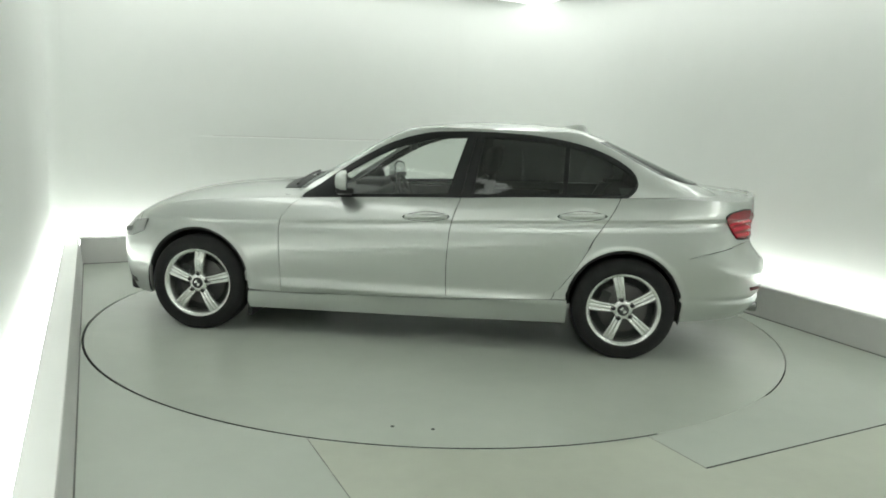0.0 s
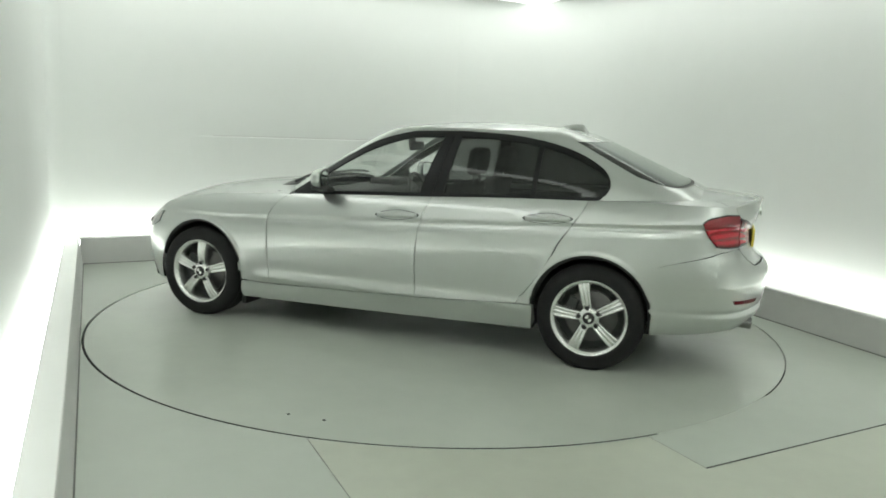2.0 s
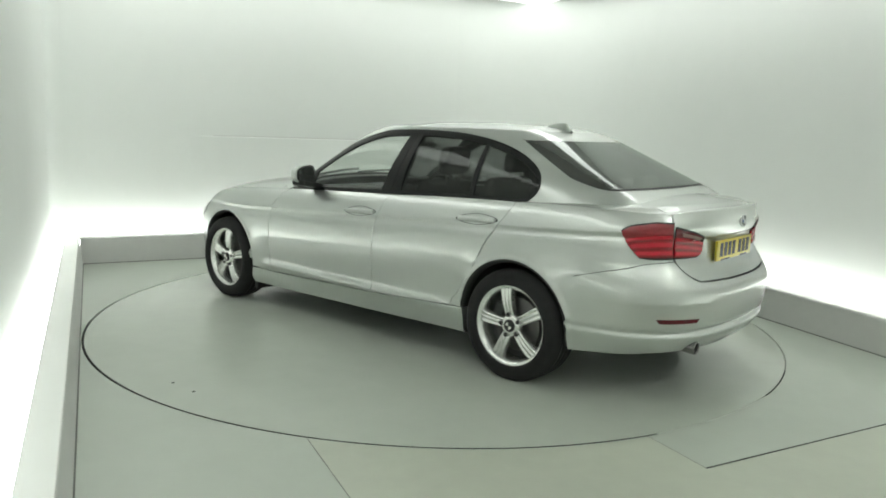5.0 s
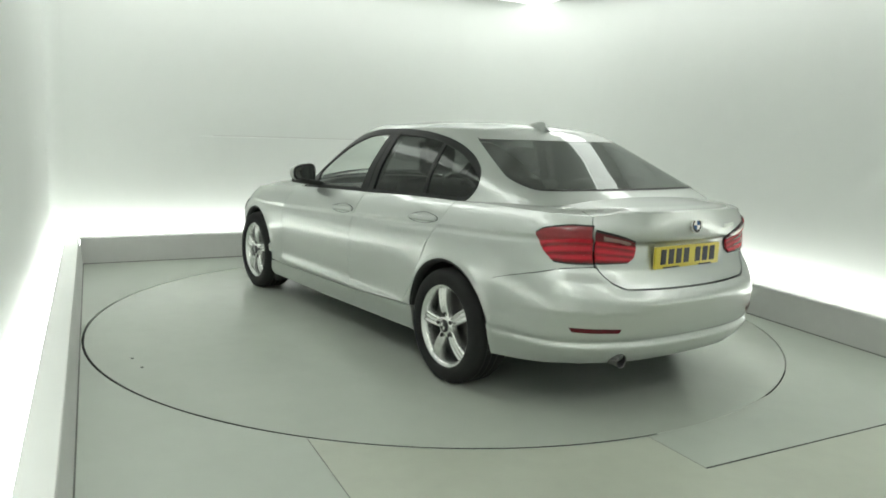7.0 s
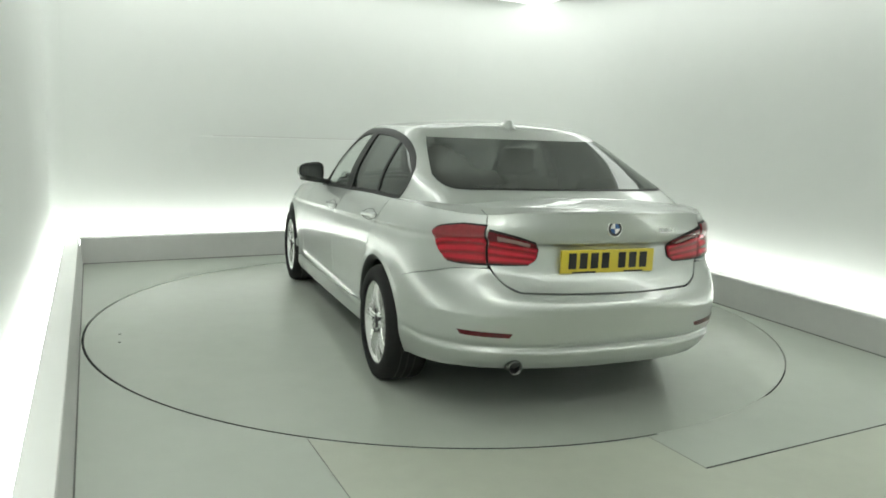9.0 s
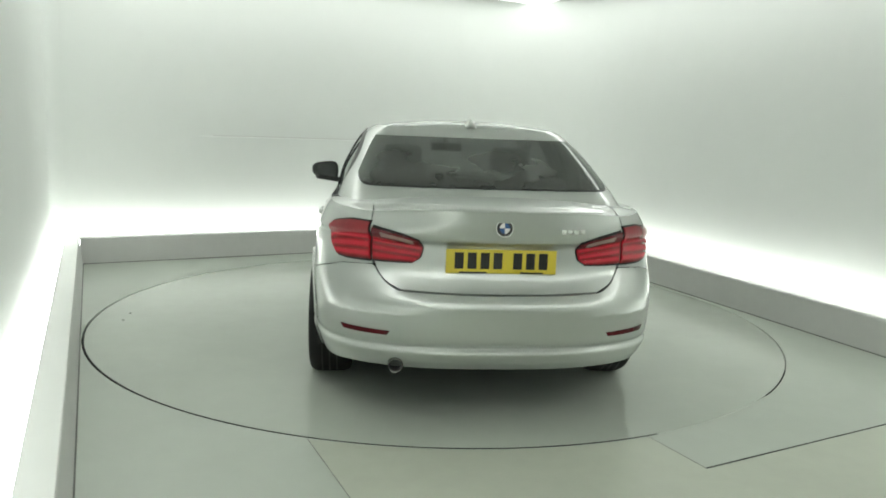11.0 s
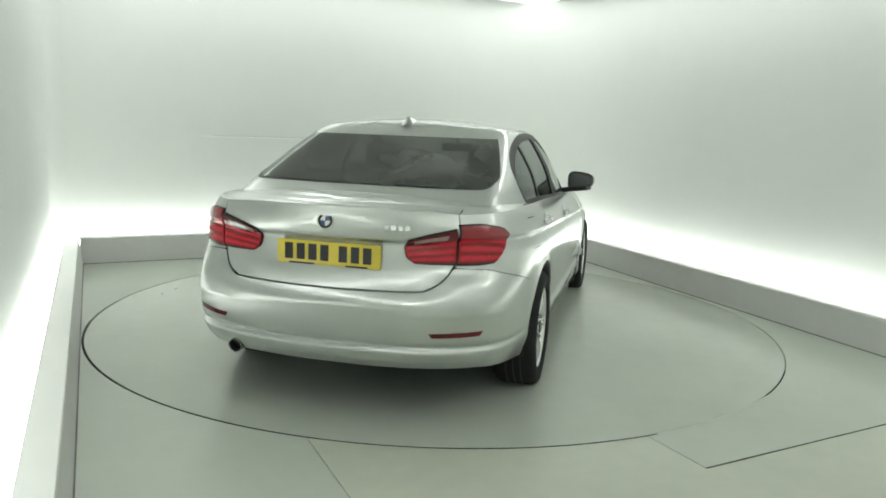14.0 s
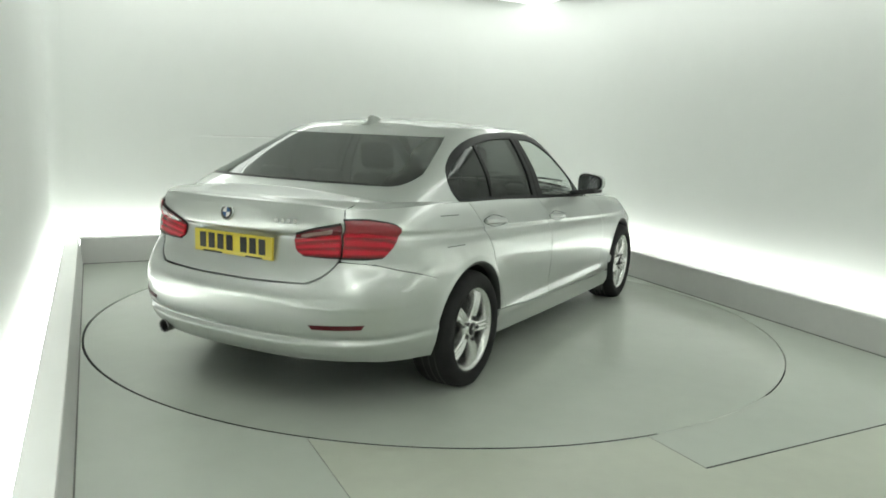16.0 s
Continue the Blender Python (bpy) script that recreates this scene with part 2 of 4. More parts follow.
WALL_D, WALL_L, WALL_T, WALL_H = 0.34, 0.275, 0.12, 2.98
STRIP_A, STRIP_B = 0.30, 0.64      # the ceiling strips' distance from the wall
for tag, m, x0, x1, s0, s1 in (("kerb_back", F_BACK, 0, LEN_BACK, -ML, MB), ("kerb_left", F_LEFT, -SIDE, 0, 0, ML), ("kerb_right", F_RIGHT, 0, SIDE, -MB, 0)):
    lean = 0.028 if tag == "kerb_left" else 0.0
    prism(tag, m, board(lean), x0, x1, M_KERB, label="low grey painted kerb round the turntable floor", skew0=s0, skew1=s1, category="kerb")
    prism(tag.replace("kerb", "ledge"), m, [(lean + 0.004, KERB_H + 0.001), (lean + 0.004, KERB_H + 0.005), (LEDGE_W, KERB_H + 0.005), (LEDGE_W, KERB_H + 0.001)], x0, x1, M_LEDGE, label="white ledge on top of the kerb", skew0=s0, skew1=s1, category="ledge")
    d = WALL_L if tag == "kerb_left" else WALL_D
    prism(tag.replace("kerb", "slot_light"), m, [(LEDGE_W + 0.003, 0.11), (LEDGE_W + 0.003, 0.235), (LEDGE_W + 0.015, 0.235), (LEDGE_W + 0.015, 0.11)], x0, x1, M_LED, label="glowing light strip hidden behind the kerb", skew0=s0, skew1=s1, category="strip light")
    prism(tag.replace("kerb", "kerb_joint_shade"), m, [(-0.007, -0.001), (-0.005, 0.005), (0.001, 0.006), (0.001, -0.001)], x0, x1, M_JOINT, label="dirty joint along the kerb's foot", skew0=s0, skew1=s1, category="kerb joint")
    sheet = [(d, -0.05), (d, WALL_H), (d + WALL_T, WALL_H), (d + WALL_T, -0.05)]
    ends = {"kerb_back": (x0 - 0.6, x1, 0, s1), "kerb_left": (x0, x1 + 0.6, 0, 0), "kerb_right": (x0, x1, s0, 0)}[tag]
    prism(tag.replace("kerb", "wall"), m, sheet, ends[0], ends[1], M_WALL, label="smooth white studio wall lit from its foot", skew0=ends[2], skew1=ends[3], category="wall")
    prism(tag.replace("kerb", "ceiling_strip"), m, [(d - STRIP_B, WALL_H - 0.03), (d - STRIP_B, WALL_H - 0.002), (d - STRIP_A, WALL_H - 0.002), (d - STRIP_A, WALL_H - 0.03)], x0, x1, M_TOP, label="glowing light strip along the ceiling's edge", skew0=s0, skew1=s1, category="strip light")

# joint along the outer edge of the left ledge
prism("ledge_joint_shade", F_LEFT, [(LEDGE_W - 0.010, KERB_H + 0.004), (LEDGE_W - 0.010, KERB_H + 0.0075), (LEDGE_W - 0.006, KERB_H + 0.0075), (LEDGE_W - 0.006, KERB_H + 0.004)], -4.2, -1.1, M_KERB, label="thin grey joint along the ledge", category="ledge joint")

# rounded corner fillet between the walls
def corner_fillet(name, P, da, db, r):
    """A vertical concave fillet at P between walls that leave it along da and db."""
    da, db = da.normalized(), db.normalized()
    n = 10
    V, F = [], []
    for z in (-0.04, WALL_H - 0.002):
        for i in range(n + 1):
            t = i / n
            q = P + da * r * (1 - t) ** 2 + db * r * t * t + (da + db) * 0.001
            V.append((q.x, q.y, z))
        V.append((P.x, P.y, z))
    k = n + 2
    F = [(i, i + 1, i + 1 + k, i + k) for i in range(n)]
    return tagged(mesh_object(name, V, F, M_WALL), "rounded white corner between two walls", "wall", kind="structure")


def wall_corner(m, x, s):
    return m @ Vector((x + s * WALL_D, WALL_D, 0))


# where the left wall meets the back wall
on_left, on_back = F_LEFT @ Vector((0, WALL_L, 0)), F_BACK @ Vector((0, WALL_D, 0))
gap = on_left - on_back
along = (gap.x * LEFT.y - gap.y * LEFT.x) / (BACK.x * LEFT.y - BACK.y * LEFT.x)
corner_fillet("wall_corner_left", on_back + BACK * along, BACK, LEFT, 0.14)
corner_fillet("wall_corner_right", wall_corner(F_BACK, LEN_BACK, MB), -BACK, RIGHT, 1.3)
# closing wall behind the camera
L_END, R_END = F_LEFT @ Vector((-SIDE, WALL_D, 0)), F_RIGHT @ Vector((SIDE, WALL_D, 0))
prism("wall_front", run_frame(R_END + Vector((0.1, 0, 0)), L_END - R_END), [(0, -0.05), (0, WALL_H), (0.12, WALL_H), (0.12, -0.05)], -0.3, (L_END - R_END).length + 0.4, M_WALL, label="plain white studio wall", category="wall")
F_FRONT = run_frame(R_END, L_END - R_END)
LEN_FRONT = (L_END - R_END).length
prism("kerb_front", F_FRONT, [(-WALL_D, 0), (-WALL_D, KERB_H), (-WALL_D + 0.02, KERB_H), (-WALL_D + 0.02, 0)], 0.3, LEN_FRONT - 0.3, M_KERB, label="low grey painted kerb before the wall", category="kerb")
prism("ceiling_strip_front", F_FRONT, [(-STRIP_B, WALL_H - 0.03), (-STRIP_B, WALL_H - 0.002), (-STRIP_A, WALL_H - 0.002), (-STRIP_A, WALL_H - 0.03)], 0.3, LEN_FRONT - 0.3, M_TOP, label="glowing light strip along the ceiling's edge", category="strip light")
# shallow batten across the back wall
rows = []
for x in np.linspace(0.9, 4.3, 24):
    d = 0.022 * min(1, max(0, (x - 1.05) / 0.45)) ** 0.7
    rows.append([F_BACK @ Vector((x, WALL_D + 0.001 - d * k, z)) for k, z in ((0.0, 0.80), (0.35, 0.95), (0.7, 1.10), (0.95, 1.20), (1.0, 1.228), (0.8, 1.236), (-0.1, 1.238))])
V = [tuple(q) for r in rows for q in r]
batten = mesh_object("wall_batten", V, [(i * 7 + j, i * 7 + 7 + j, i * 7 + 8 + j, i * 7 + 1 + j) for i in range(23) for j in range(6)], M_WALL, smooth=False)
# grey strip along the batten's upper edge, coloured like the shade of a joint
prism("wall_joint_shade", F_BACK, [(WALL_D - 0.0015, 1.2385), (WALL_D - 0.0015, 1.2475), (WALL_D + 0.002, 1.2475), (WALL_D + 0.002, 1.2385)], 1.30, 4.3, M_KERB, label="thin grey strip in place of the shade in the wall's joint", category="wall joint")
tagged(batten, "shallow white swelling with a sharp upper edge across the studio wall", "wall batten", kind="structure")

# floor: one sheet with a round opening, over a dark pit
R_DISC = 2.457
bm = bmesh.new()
rim = [bm.verts.new(((R_DISC + 0.0045) * math.cos(2 * math.pi * i / 160) - 0.004, (R_DISC + 0.0045) * math.sin(2 * math.pi * i / 160) - 0.004, 0)) for i in range(160)]
low = [bm.verts.new((v.co.x, v.co.y, -0.05)) for v in rim]
far = []
for i in range(160):
    a = 2 * math.pi * i / 160
    k = 11.0 / max(abs(math.cos(a)), abs(math.sin(a)))
    far.append(bm.verts.new((k * math.cos(a), k * math.sin(a) - 1.5, 0)))
for i in range(160):
    j = (i + 1) % 160
    bm.faces.new((rim[i], far[i], far[j], rim[j]))
    bm.faces.new((low[i], rim[i], rim[j], low[j]))
me = bpy.data.meshes.new("floor")
bm.to_mesh(me)
bm.free()
me.materials.append(M_FLOOR)
tagged(new("floor", me), "pale grey-green painted studio floor", "floor", kind="structure")
pit = Shell().box(-2.7, 2.7, -2.7, 2.7, -0.12, -0.055)
tagged(mesh_object("pit", pit.v, pit.f, M_GAP, smooth=False), "dark pit under the turntable", "pit", kind="structure")


def seam(name, a, b, w=0.006, label="thin dark joint in the studio floor", mat=M_GAP):
    a, b = Vector(a), Vector(b)
    m = run_frame(Vector((a.x, a.y, 0)), Vector((b.x - a.x, b.y - a.y, 0)))
    return prism(name, m, [(-w / 2, -0.002), (-w / 2, 0.0035), (w / 2, 0.0035), (w / 2, -0.002)], 0, (b - a).length, mat, label=label, category="floor joint")


# access plate beside the turntable
pa, pb, pc = (1.021, -2.248), (1.186, -2.573), (2.309, -1.984)
dirc = Vector((pc[0] - pb[0], pc[1] - pb[1]))
pd = (pb[0] + dirc.x * 2.0, pb[1] + dirc.y * 2.0)
plate = [Vector(q).to_3d() for q in (pb, pd, (4.2, -4.6), (0.6, -4.6), (-0.10, -3.36), (-0.561, -2.414))]
a0, a1 = math.atan2(-2.414, -0.561), math.atan2(-2.248, 1.021)
plate += [Vector(((R_DISC + 0.02) * math.cos(a0 + (a1 - a0) * i / 20), (R_DISC + 0.02) * math.sin(a0 + (a1 - a0) * i / 20), 0)) for i in range(1, 21)]
k = len(plate)
pl_ob = mesh_object("floor_plate", [(q.x, q.y, 0.002) for q in plate] + [(q.x, q.y, -0.02) for q in plate], [tuple(range(k))] + [(i, i + k, (i + 1) % k + k, (i + 1) % k) for i in range(k)], M_PLATE, smooth=False)
tagged(pl_ob, "worn yellowish floor plate beside the turntable", "floor plate", kind="structure")
seam("floor_joint_1", pb, pd, 0.008)
seam("floor_joint_2", pa, pb, 0.003, "thin faint joint in the studio floor", M_FAINT)
seam("floor_joint_3", (-0.561, -2.414), (-0.10, -3.36), 0.002, "faint joint in the studio floor", M_FAINT)

# pale dirt that fills a stretch of the ring-shaped gap
V, F = [], []
for i in range(25):
    a = radians(-64 + 23 * i / 24)
    k = math.sin(math.pi * i / 24) ** 0.4
    for r in (R_DISC - 0.0015 - 0.0045 * k, R_DISC + 0.008):
        V.append((r * math.cos(a), r * math.sin(a), 0.0006))
F = [(2 * i, 2 * i + 1, 2 * i + 3, 2 * i + 2) for i in range(24)]
tagged(mesh_object("gap_filling", V, F, M_FLOOR, smooth=False), "pale dirt filling part of the turntable's gap", "dirt", kind="structure")

# ceiling
ceil = Shell().box(-12, 12, -13, 9, WALL_H, WALL_H + 0.1)
tagged(mesh_object("ceiling", ceil.v, ceil.f, M_CEIL, smooth=False), "white studio ceiling", "ceiling", kind="structure")

# ---- the turntable ----
turntable = new("turntable")
tagged(turntable, "round grey-green painted car turntable set flush in the floor", "turntable")
disc = Shell().lathe([(0.0, 0.0), (1.2, 0.0), (R_DISC - 0.0055, 0.0), (R_DISC - 0.0055, -0.045), (0.0, -0.045)], 160)
disc.v = [(x, z, y) for x, y, z in disc.v]
mesh_object("deck", disc.v, disc.f, M_DISC, turntable, smooth=False)
edge_strip = Shell().lathe([(R_DISC - 0.0053, -0.001), (R_DISC - 0.003, -0.0015), (R_DISC - 0.002, -0.004), (R_DISC - 0.002, -0.045), (R_DISC - 0.0053, -0.045)], 160)
edge_strip.v = [(x, z, y) for x, y, z in edge_strip.v]
mesh_object("edge_strip", edge_strip.v, edge_strip.f, M_GAP, turntable, "dark edge strip round the deck", smooth=False)

# ---- the car: x forwards from the rear axle, y to its left, z up ----
AXIS = (1.284, 0.051, 0.0)      # the turntable's axis in the car's own space
car = new("car")
tagged(car, "silver four-door saloon car with dark rear glass on a turntable", "car")


def part(name, shell, mat, parent=None, label="", smooth=True):
    shell.shift(AXIS)
    return mesh_object(name, shell.v, shell.f, mat, parent or car, label, smooth)


for sx, sy in ((1.199, 2.292), (1.005, 2.285)):
    s = Shell().lathe([(0.0, 0.004), (0.007, 0.003), (0.010, 0.0)], 7, Matrix.Translation((sx - AXIS[0], sy - AXIS[1], 0.0)) @ pose(0, 0, 0, 90, 0, 0))
    mesh_object("debris", s.v, s.f, M_SPECK, turntable, "dark speck of dirt")

XM, XG = 1.40, 0.90
REAR = np.array([(0, 1), (0.3, 1.0), (0.5, 0.998), (0.7, 0.985), (0.80, 0.957), (0.858, 0.915), (0.905, 0.835), (0.932, 0.755), (0.9485, 0.68), (0.969, 0.54), (0.987, 0.38), (0.997, 0.18), (1, 0)])
NOSE = np.array([(0, 1), (0.4, 1.0), (0.65, 0.988), (0.80, 0.955), (0.88, 0.90), (0.93, 0.80), (0.96, 0.66), (0.98, 0.47), (0.995, 0.22), (1, 0)])
SCREEN = np.array([(0, 1), (0.4, 0.985), (0.7, 0.95), (0.86, 0.89), (0.92, 0.82), (0.955, 0.66), (0.985, 0.36), (1, 0)])
BACKLIGHT = np.array([(0, 1), (0.4, 0.99), (0.6, 0.975), (0.713, 0.955), (0.84, 0.905), (0.92, 0.85), (0.96, 0.775), (0.982, 0.55), (0.994, 0.3), (1, 0)])


def contour(pts, long, wide):
    """Arc-length parameter, 0 at the side's middle and 1 at the end's centre."""
    q = pts * (long, wide)
    s = np.concatenate([[0], np.cumsum(np.linalg.norm(np.diff(q, axis=0), axis=1))])
    s /= s[-1]
    fa, fb = pchip(list(zip(s, pts[:, 0]))), pchip(list(zip(s, pts[:, 1])))
    t = np.linspace(0, 1, 801)
    # even out the bends; the end is mirrored across the car's middle
    k = np.exp(-0.5 * (np.arange(-75, 76) / 25.0) ** 2)
    k /= k.sum()
    a, b = fa(t), fb(t)
    a2 = np.concatenate([-a[75:0:-1], a, a[-2:-77:-1]])
    b2 = np.concatenate([b[75:0:-1], b, -b[-2:-77:-1]])
    a2, b2 = np.convolve(a2, k, "valid"), np.convolve(b2, k, "valid")
    return t, (a2 - a2[0]) / (a2[-1] - a2[0]), np.maximum(b2 / b2[0], 0.0)


C_REAR, C_NOSE = contour(REAR, 2.33, 0.88), contour(NOSE, 2.15, 0.88)
C_SCREEN, C_BACKLIGHT = contour(SCREEN, 1.15, 0.75), contour(BACKLIGHT, 1.3, 0.75)

width = pchip([(0.10, 0.80), (0.17, 0.845), (0.22, 0.868), (0.28, 0.886), (0.34, 0.898), (0.41, 0.899), (0.48, 0.903), (0.56, 0.909), (0.68, 0.914), (0.78, 0.909), (0.815, 0.900), (0.842, 0.8880), (0.864, 0.8925), (0.872, 0.8895), (0.90, 0.878), (0.95, 0.855), (0.985, 0.832), (1.02, 0.80), (1.08, 0.74)])
tail = pchip([(0.15, -0.80), (0.24, -0.88), (0.29, -0.93), (0.33, -0.965), (0.378, -0.985), (0.396, -0.960), (0.42, -0.990), (0.47, -1.002), (0.55, -1.011), (0.592, -1.015), (0.615, -1.008), (0.64, -0.984), (0.66, -0.956), (0.69, -0.928), (0.72, -0.909), (0.75, -0.897), (0.80, -0.888), (0.855, -0.885), (0.872, -0.889), (0.886, -0.907), (0.92, -0.918), (0.97, -0.930), (1.005, -0.937), (1.04, -0.942)])
tail_lamp_line = pchip([(0.55, -1.015), (0.62, -1.000), (0.68, -0.972), (0.76, -0.922), (0.82, -0.911), (0.87, -0.913), (0.92, -0.926), (0.97, -0.934), (1.005, -0.935), (1.04, -0.938)])
nose = pchip([(0.15, 3.42), (0.22, 3.50), (0.35, 3.56), (0.50, 3.575), (0.62, 3.56), (0.70, 3.50), (0.78, 3.40), (0.86, 3.26), (0.95, 3.0)])
screen_line = pchip([(0.85, 2.42), (0.93, 2.33), (1.0, 2.23), (1.16, 1.95), (1.31, 1.70), (1.385, 1.54), (1.42, 1.40), (1.44, 1.25)])
back_line = pchip([(0.95, -0.80), (1.08, -0.56), (1.13, -0.44), (1.20, -0.275), (1.30, -0.045), (1.37, 0.12), (1.40, 0.20), (1.42, 0.27), (1.44, 0.40)])
cabin = pchip([(0.90, 0.835), (0.97, 0.820), (1.01, 0.808), (1.13, 0.774), (1.25, 0.716), (1.33, 0.668), (1.385, 0.622), (1.405, 0.595), (1.425, 0.545), (1.44, 0.49)])
belt = pchip([(2.16, 0.918), (1.53, 0.95), (1.04, 0.972), (0.47, 0.998), (0.01, 1.012), (-0.08, 1.014)])
shoulder = pchip([(3.56, 0.64), (3.45, 0.70), (3.3, 0.765), (3.0, 0.845), (2.7, 0.882), (2.4, 0.903), (2.10, 0.922), (1.53, 0.95), (1.04, 0.972), (0.47, 0.998), (0.01, 1.012), (-0.3, 1.022), (-0.6, 1.018), (-0.8, 1.010), (-0.96, 1.022)])


def arch_swell(x, z):
    """The wings swell a little round the wheels."""
    out = 0
    for cx in (0.0, 2.81):
        r = np.hypot(x - cx, z - 0.335)
        out = out + 0.004 * np.exp(-((r - 0.375) / 0.06) ** 2) + 0.008 * np.exp(-((r - 0.366) / 0.016) ** 2)
    return out


HANDLES, DENT = ((1.275, 0.842), (0.285, 0.893)), 0.008


def skin(p, z):
    """A point of the lower body: p from -1 (nose) by 0 (side) to 1 (tail)."""
    p, z = np.broadcast_arrays(np.asarray(p, float), np.asarray(z, float))
    ar, br = np.interp(np.abs(p), C_REAR[0], C_REAR[1]), np.interp(np.abs(p), C_REAR[0], C_REAR[2])
    an, bn = np.interp(np.abs(p), C_NOSE[0], C_NOSE[1]), np.interp(np.abs(p), C_NOSE[0], C_NOSE[2])
    full = 0.84 + 0.16 * step(0.42, 0.86, z) + 0.20 * step(0.92, 1.03, z)
    br = np.clip(br, 0, 1) ** full
    k = step(0.28, 0.64, br * 0.88)
    xr = tail(z) * (1 - k) + tail_lamp_line(np.clip(z, 0.55, 1.04)) * k
    xr = np.where(z < 0.55, tail(z), xr)
    x = np.where(p > 0, XM + (xr - XM) * ar, XM + (nose(z) - XM) * an)
    side = np.where(p > 0, br, bn)
    w = width(z + 0.05 * (np.clip(x, -0.6, 2.6) - 0.4))
    y = w * side
    y = y + arch_swell(x, z) * (side > 0.8)
    # the doors flare out along their lower edge
    y = y + 0.014 * np.exp(-((z - 0.335) / 0.030) ** 2) * step(0.36, 0.60, x) * step(2.42, 2.15, x) * (side > 0.8)
    for hx, hz in HANDLES:
        y = y - DENT * np.exp(-((x - hx) / 0.066) ** 4 - ((z - hz) / 0.040) ** 4) * (side > 0.8)
    return np.stack([x, y, z], -1)


def p_of_x(x, z):
    """The parameter at which the side has that x."""
    x, z = float(x), float(z)
    t = np.linspace(-1, 1, 1601)
    X = skin(t, z)[:, 0]
    return float(np.interp(-x, -X, t))


def p_of_y(y, z, sign=1):
    t = np.linspace(0.35, 1, 900) * sign
    Y = skin(t, z)[:, 1]
    return float(np.interp(-y, -Y, t))


def XZ(*pts):
    return [(p_of_x(x, z), z) for x, z in pts]


def YZ(*pts):
    return [(p_of_y(y, z), z) for y, z in pts]


def path(pts, by_p=False, smooth=True):
    """A curve in (p, z) through the points, from 0 to 1."""
    q = np.array(pts, float)
    if by_p:
        s = np.abs(q[:, 0] - q[0, 0])
    else:
        s = np.concatenate([[0], np.cumsum(np.linalg.norm(np.diff(q * (2.4, 1), axis=0), axis=1))])
    s = s / s[-1]
    if smooth and len(q) > 2:
        fp, fz = pchip(list(zip(s, q[:, 0]))), pchip(list(zip(s, q[:, 1])))
        return lambda t: np.stack([fp(t), fz(t)], -1)
    return lambda t: np.stack([np.interp(t, s, q[:, 0]), np.interp(t, s, q[:, 1])], -1)


def coons(bottom, top, left, right, n, m):
    u, v = np.linspace(0, 1, n)[:, None, None], np.linspace(0, 1, m)[None, :, None]
    b, t, l, r = bottom(u[:, 0, 0])[:, None], top(u[:, 0, 0])[:, None], left(v[0, :, 0])[None], right(v[0, :, 0])[None]
    c00, c10, c01, c11 = b[0, 0], b[-1, 0], t[0, 0], t[-1, 0]
    return (1 - v) * b + v * t + (1 - u) * l + u * r - ((1 - u) * (1 - v) * c00 + u * (1 - v) * c10 + (1 - u) * v * c01 + u * v * c11)


def panel(bottom, top, left, right, n=40, m=30, proud=0.0, surface=skin):
    q = coons(bottom, top, left, right, n, m)
    P = surface(q[..., 0], q[..., 1])
    if proud:
        du, dv = np.gradient(P, axis=0), np.gradient(P, axis=1)
        N = np.cross(du, dv)
        N /= np.linalg.norm(N, axis=2, keepdims=True) + 1e-12
        if (N.mean((0, 1)) @ (P.mean((0, 1)) - np.array((1.2, 0, 0.6)))) < 0:
            N = -N
        P = P + N * proud
    return P


def arc(cx, r, a0, a1, n=24, cz=0.335):
    """Points of a wheel arch, angles in degrees from the rear, upwards."""
    return XZ(*[(cx - r * math.cos(radians(a)), cz + r * math.sin(radians(a))) for a in np.linspace(a0, a1, n)])


G = 0.0025
ARCH = 0.362
both = []          # (name, shell) of panels that stand on either side

DOOR_F = [(2.225, 0.292), (2.240, 0.45), (2.245, 0.62), (2.232, 0.80), (2.165, 0.885), (2.10, 0.921)]
PILLAR = [(1.125, 0.322), (1.132, 0.53), (1.118, 0.76), (1.06, 0.971)]
DOOR_R = [(0.452, 0.356), (0.37, 0.47), (0.245, 0.67), (0.135, 0.86), (0.05, 1.011)]


def moved(pts, dx):
    return [(x + dx, z) for x, z in pts]


def top_line(x0, x1, n=12, drop=0.0):
    return XZ(*[(x, float(shoulder(x)) - drop) for x in np.linspace(x0, x1, n)])


# front wing
wing_arch = arc(2.815, ARCH, 165, 15, 26)[::1]
wing = Shell().grid(panel(path(wing_arch + XZ((2.455, 0.30), (2.34, 0.292), (2.225 + G, 0.292)), smooth=False), path(top_line(3.28, 2.10 + G, 16)),
                          path([wing_arch[0]] + XZ((3.19, 0.52), (3.235, 0.64), (3.28, float(shoulder(3.28))))), path(XZ(*moved(DOOR_F, G))), 70, 60), skirt=0.02)
both.append(("front_wing", wing))
# doors
fd = Shell().grid(panel(path(XZ((2.225 - G, 0.292), (1.7, 0.306), (1.125 + G, 0.322))), path(top_line(2.10 - G, 1.06 + G)), path(XZ(*moved(DOOR_F, -G))), path(XZ(*moved(PILLAR, G))), 120, 80), skirt=0.025)
rd = Shell().grid(panel(path(XZ((1.125 - G, 0.322), (0.8, 0.340), (0.452 + G, 0.356))), path(top_line(1.06 - G, 0.05 + G)), path(XZ(*moved(PILLAR, -G))), path(XZ(*moved(DOOR_R, G))), 120, 80), skirt=0.025)
both += [("front_door", fd), ("rear_door", rd)]
